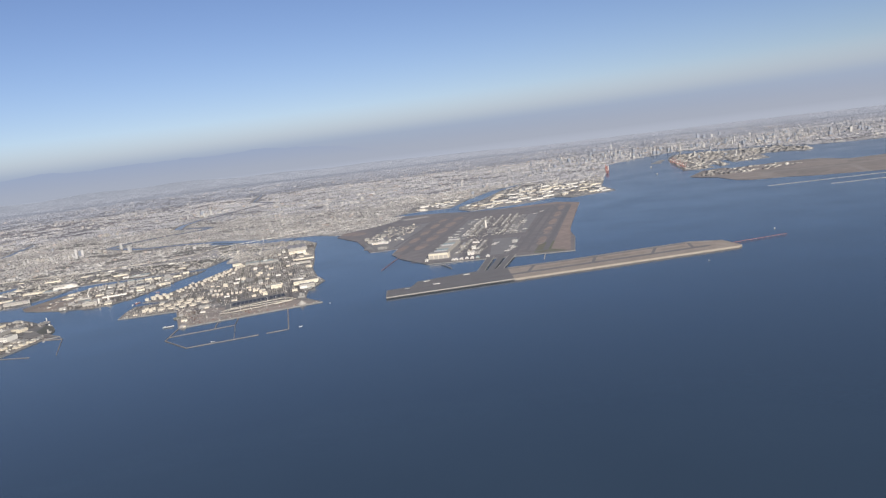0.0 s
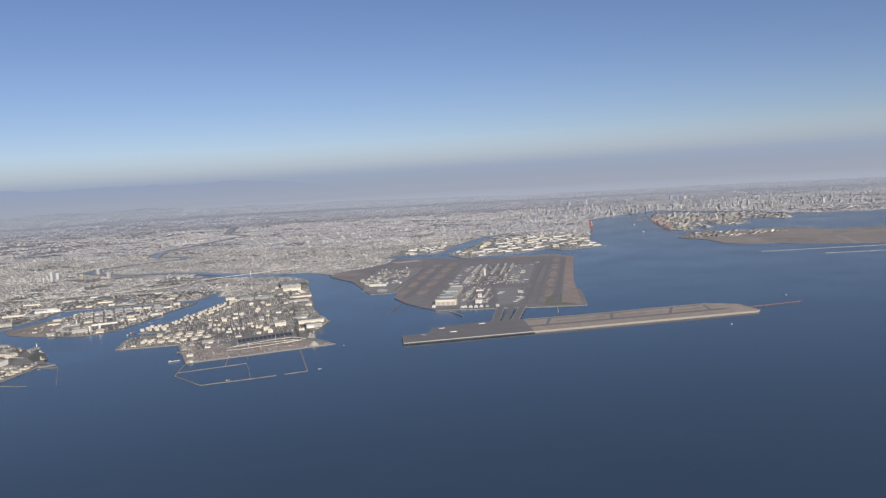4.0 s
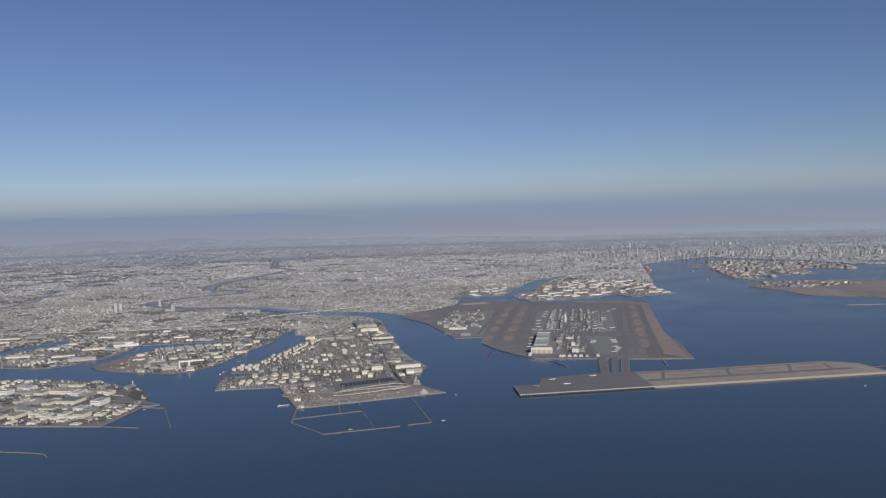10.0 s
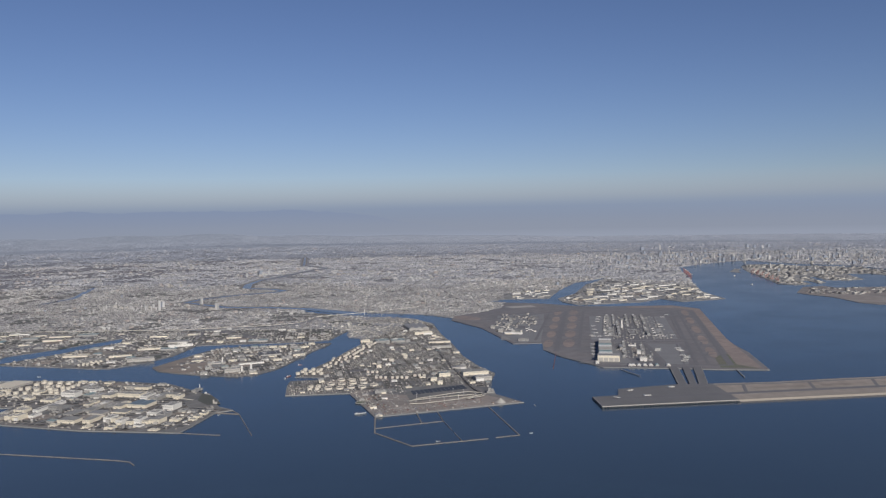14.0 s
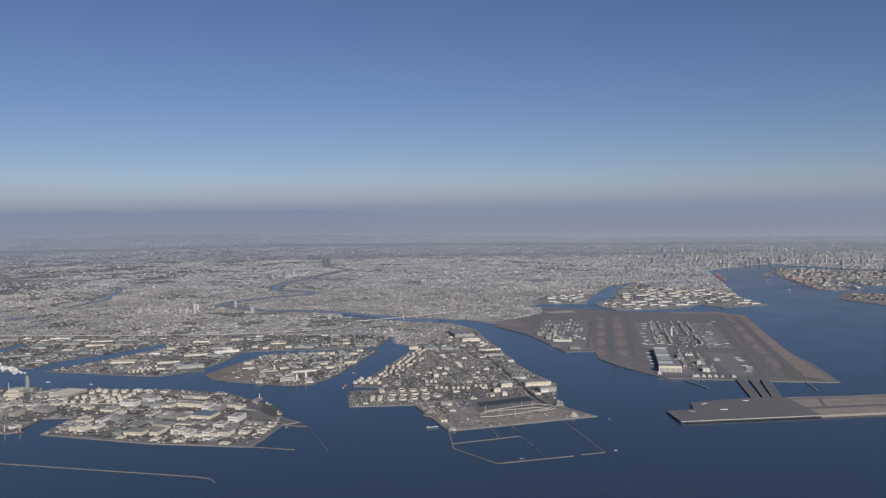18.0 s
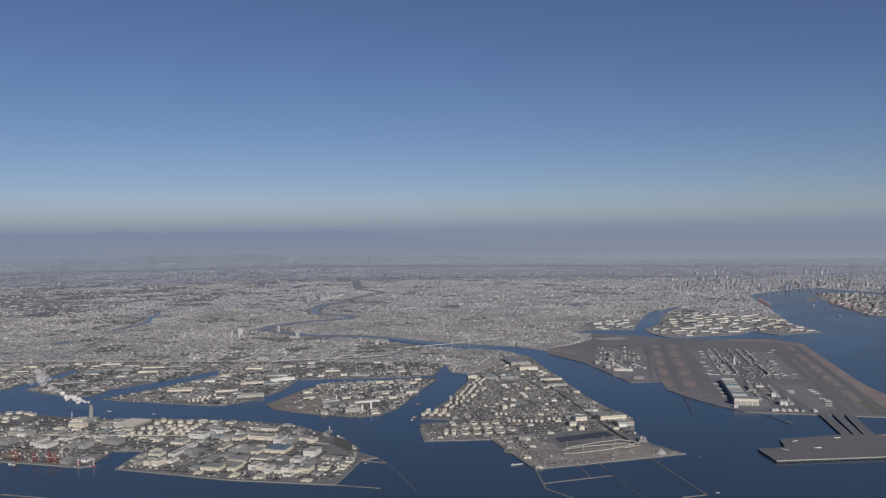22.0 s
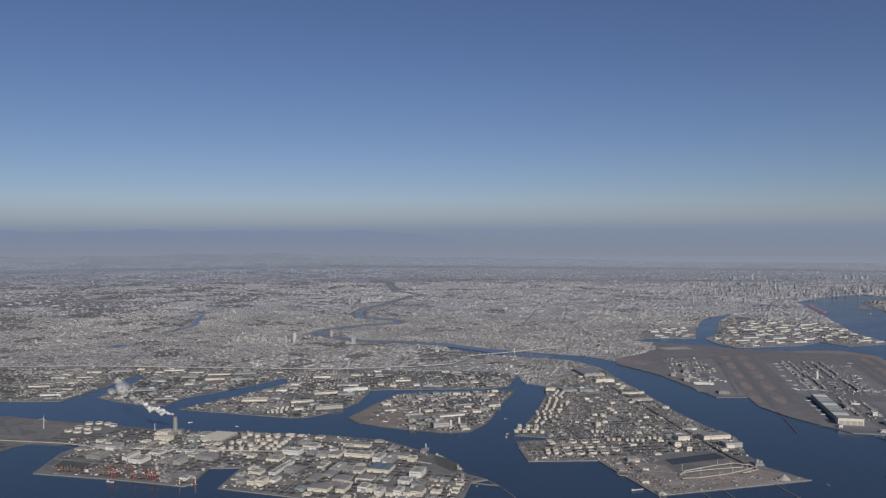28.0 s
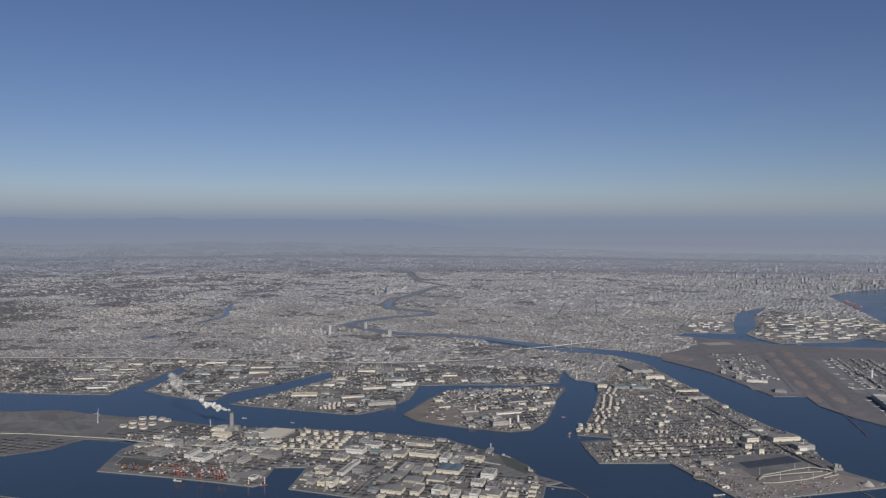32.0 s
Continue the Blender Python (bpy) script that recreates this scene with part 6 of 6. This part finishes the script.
works("airfield_sheds", [(-95, 985), (-85, 950), (-40, 960), (-15, 1130), (-75, 1130)], 5, 0.4, (0.8, 4), 0.8, -12, PLANT, "maintenance sheds on the west apron", FOOT)
works("terminal_yards", [(16, 785), (50, 785), (58, 880), (100, 895), (132, 1080), (56, 1080), (20, 890)], 3.6, 0.34, (0.4, 2.2), 0.4, -13, PLANT, "small airport sheds and vehicles")
works("scrap_rows", [(-420, 790), (-402, 772), (-378, 762), (-372, 800), (-385, 840), (-408, 842)], 5, 0.35, (0.8, 5), 0.2, 20, PLANT, "low brown rows of goods on bare soil")
STACK = per_piece("stacked_containers", [(0, (0.2, 0.075, 0.06)), (0.35, (0.12, 0.14, 0.17)), (0.5, (0.36, 0.35, 0.33)), (0.72, (0.2, 0.12, 0.08))], [(0, (0.22, 0.08, 0.06)), (0.35, (0.12, 0.14, 0.18)), (0.5, (0.42, 0.4, 0.37)), (0.72, (0.22, 0.13, 0.09))])
works("point_goods", [(-229, 660), (-205, 593), (-160, 606), (-104, 623), (-130, 640), (-188, 618), (-208, 655)], 2.0, 0.13, (0.3, 1.6), 0.2, 17, STACK, "small red, white and blue goods on the bare point", [(-150, 642, 16), (-116, 623, 6), (-128, 648, 10)])
for line, w in (([(-228, 660), (-204.5, 592), (-160, 605), (-104, 622)], 0.7), ([(-216, 650), (-196, 612), (-160, 618), (-128, 630)], 0.8), ([(-208, 655), (-186, 640), (-183, 621)], 0.8), ([(-205, 610), (-160, 612)], 0.5)):
    tagged(new("point_road", strip("point_road", line, w, LAND - 0.1, LAND + 0.17, CONCRETE)), "pale grey service road on the bare point", "road", kind="structure")
works("container_stacks", [(-618, 640), (-612, 630), (-530, 612), (-512, 612), (-515, 628), (-560, 645)], 2.6, 0.5, (0.6, 2.0), 0.7, -14, STACK, "stacked red, blue and white containers")

for line, w in (([(66, 1350), (110, 1450), (180, 1570), (262, 1680)], 7), ([(120, 1300), (170, 1400), (250, 1540)], 4), ([(60, 1260), (150, 1290), (230, 1330), (298, 1350)], 4), ([(210, 1290), (250, 1420), (310, 1540)], 4), ([(100, 1360), (200, 1400), (300, 1420)], 3.5)):
    tagged(new("works_road", strip("works_road", line, w, LAND - 0.1, LAND + 0.2, ASPHALT)), "dark road and rail lines between the north works", "road", kind="structure")

# ---- far towers ----
OFFICE = plain("pale_tower_cladding", (0.4, 0.395, 0.39), 0.5)
OFFICE2 = plain("blue_grey_tower_glass", (0.22, 0.245, 0.29), 0.4)


def office_tower(w, d, h, mat, label):
    t = thing("office_tower", label, "tower", group="far towers")
    box_part("podium", 0, 0, 0, w * 1.6, d * 1.5, 1.2, PALE, t)
    box_part("shaft", 0, 0, 0, w, d, h, mat, t)
    box_part("crown", 0, 0, h, w * 0.7, d * 0.7, h * 0.06, GREY, t)
    return t


kinds = [office_tower(4, 4, 13, OFFICE, "pale high-rise tower above the town"), office_tower(6.5, 4.5, 12, OFFICE2, "blue-grey glass office tower above the town"),
         office_tower(3.4, 3.4, 18, OFFICE, "slim pale residential tower above the town"), office_tower(6, 4, 8, PALE, "broad cream apartment block above the town")]
homes = [(560, 2400), (640, 2450), (900, 2300), (1000, 2260)]
for k, (x, y) in zip(kinds, homes):
    k.matrix_world = pose(x, y, float(ground_z(x, y)) - 0.05, 0, 0, 20)
for cx, cy, sx, sy, count, s in ((-618, 1305, 30, 16, 18, 0.75), (-640, 1290, 50, 22, 22, 0.45), (-501, 1260, 7, 2, 4, 1.0), (-595, 1990, 22, 30, 10, 1.1), (-689, 1712, 12, 6, 4, 1.0), (-741, 1490, 8, 8, 2, 0.5), (-935, 1215, 40, 14, 8, 0.35),
                                 (560, 2450, 110, 160, 50, 1.0), (880, 2250, 150, 110, 50, 1.0), (1150, 2200, 160, 110, 40, 1.0), (450, 2250, 70, 150, 30, 0.75), (660, 1870, 30, 80, 12, 0.7),
                                 (830, 3000, 170, 160, 6, 1.3), (250, 1950, 120, 150, 26, 0.5)):
    done = 0
    while done < count:
        x, y = rng.normal(cx, sx), rng.normal(cy, sy)
        if not (inside(np.array([x]), np.array([y]), MAINLAND)[0] or inside(np.array([x]), np.array([y]), DOCKS)[0]):
            continue
        f = s * rng.uniform(0.55, 1.25)
        copy_thing(kinds[((0, 2, 3, 3, 0, 1) if cy < 2100 else (0, 1, 1, 2, 3, 1))[int(rng.integers(6))]], pose(x, y, float(ground_z(x, y)) - 0.05, 0, 0, rng.uniform(0, 90)) @ Matrix.Diagonal((f * 1.1, f * 1.1, f * rng.uniform(0.5, 0.95), 1)))
        done += 1

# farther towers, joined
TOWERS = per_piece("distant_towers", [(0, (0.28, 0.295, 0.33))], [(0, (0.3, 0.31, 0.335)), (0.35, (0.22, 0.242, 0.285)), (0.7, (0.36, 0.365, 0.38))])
x = np.concatenate([rng.normal(cx, sx, k) for cx, cy, sx, sy, k in ((650, 2330, 200, 150, 110), (1000, 2420, 240, 160, 110), (830, 3000, 220, 180, 60), (330, 2250, 160, 220, 60))])
y = np.concatenate([rng.normal(cy, sy, k) for cx, cy, sx, sy, k in ((650, 2330, 200, 150, 110), (1000, 2420, 240, 160, 110), (830, 3000, 220, 180, 60), (330, 2250, 160, 220, 60))])
ok = inside(x, y, MAINLAND) & (y > 1800)
x, y = x[ok], y[ok]
n = len(x)
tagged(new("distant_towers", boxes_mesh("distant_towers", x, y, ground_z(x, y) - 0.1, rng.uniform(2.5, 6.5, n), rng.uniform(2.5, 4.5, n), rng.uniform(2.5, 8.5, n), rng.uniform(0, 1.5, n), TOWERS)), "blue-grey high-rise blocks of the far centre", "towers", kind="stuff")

# larger flats, schools and shops among the houses, in loose clusters
FLATS = per_piece("flats_and_shops", [(0, (0.302, 0.304, 0.312)), (0.3, (0.235, 0.239, 0.249)), (0.55, (0.378, 0.377, 0.378)), (0.8, (0.277, 0.257, 0.253)), (0.92, (0.504, 0.506, 0.508))],
                  [(0, (0.462, 0.454, 0.437)), (0.3, (0.378, 0.364, 0.342)), (0.6, (0.521, 0.514, 0.498)), (0.85, (0.420, 0.368, 0.338))])


def flats(name, y0, y1, step, share, size, tall, seed):
    xs, ys = np.meshgrid(np.arange(-1700, 1500, step), np.arange(y0, y1, step))
    x, y = xs.ravel() + rng.uniform(-0.5, 0.5, xs.size) * step, ys.ravel() + rng.uniform(-0.5, 0.5, xs.size) * step
    keep = inside(x, y, MAINLAND) & (np.abs(x + 180) < 0.68 * y) & off_line(x, y, RIVER, 17) & off_line(x, y, MOTORWAY, 5)
    for ex in EXCLUDE:
        keep &= ~inside(x, y, ex)
    keep &= rng.random(len(x)) < share * np.clip(2.6 * lumpy(x, y, 70, seed) - 0.7, 0.08, 1.5)
    x, y = x[keep], y[keep]
    n = len(x)
    ob = new(name, boxes_mesh(name, x, y, ground_z(x, y) - 0.1, rng.uniform(*size, n), rng.uniform(size[0] * 0.4, size[1] * 0.4, n), rng.gamma(3.0, tall / 3, n) + 0.4, 1.0 * lumpy(x, y, 240, 15) - 0.5, FLATS))
    tagged(ob, "cream and white flats, schools and shops in the town", "buildings", kind="stuff")


flats("town_flats", 1030, 1750, 8, 0.32, (2, 6.5), 1.1, 41)
flats("middle_flats", 1750, 2800, 14, 0.32, (4, 11), 1.2, 43)
flats("far_flats", 2800, 3700, 22, 0.25, (6, 14), 1.0, 47)
for line in ([(-960, 1120), (-780, 1150), (-560, 1130), (-380, 1190)], [(-1100, 1330), (-800, 1340), (-660, 1330), (-520, 1400)], [(-760, 1060), (-790, 1250), (-840, 1480)], [(-480, 1050), (-470, 1150), (-440, 1250)],
             [(-150, 1180), (-120, 1330), (-150, 1560), (-100, 1900)], [(-330, 1290), (-230, 1500), (-180, 1800)], [(-60, 1340), (40, 1600), (180, 1850), (300, 2100)]):
    tagged(new("avenue", strip("avenue", line, 2.6, LAND - 0.1, LAND + 0.35, ASPHALT)), "dark avenue winding between the houses", "road", kind="structure")
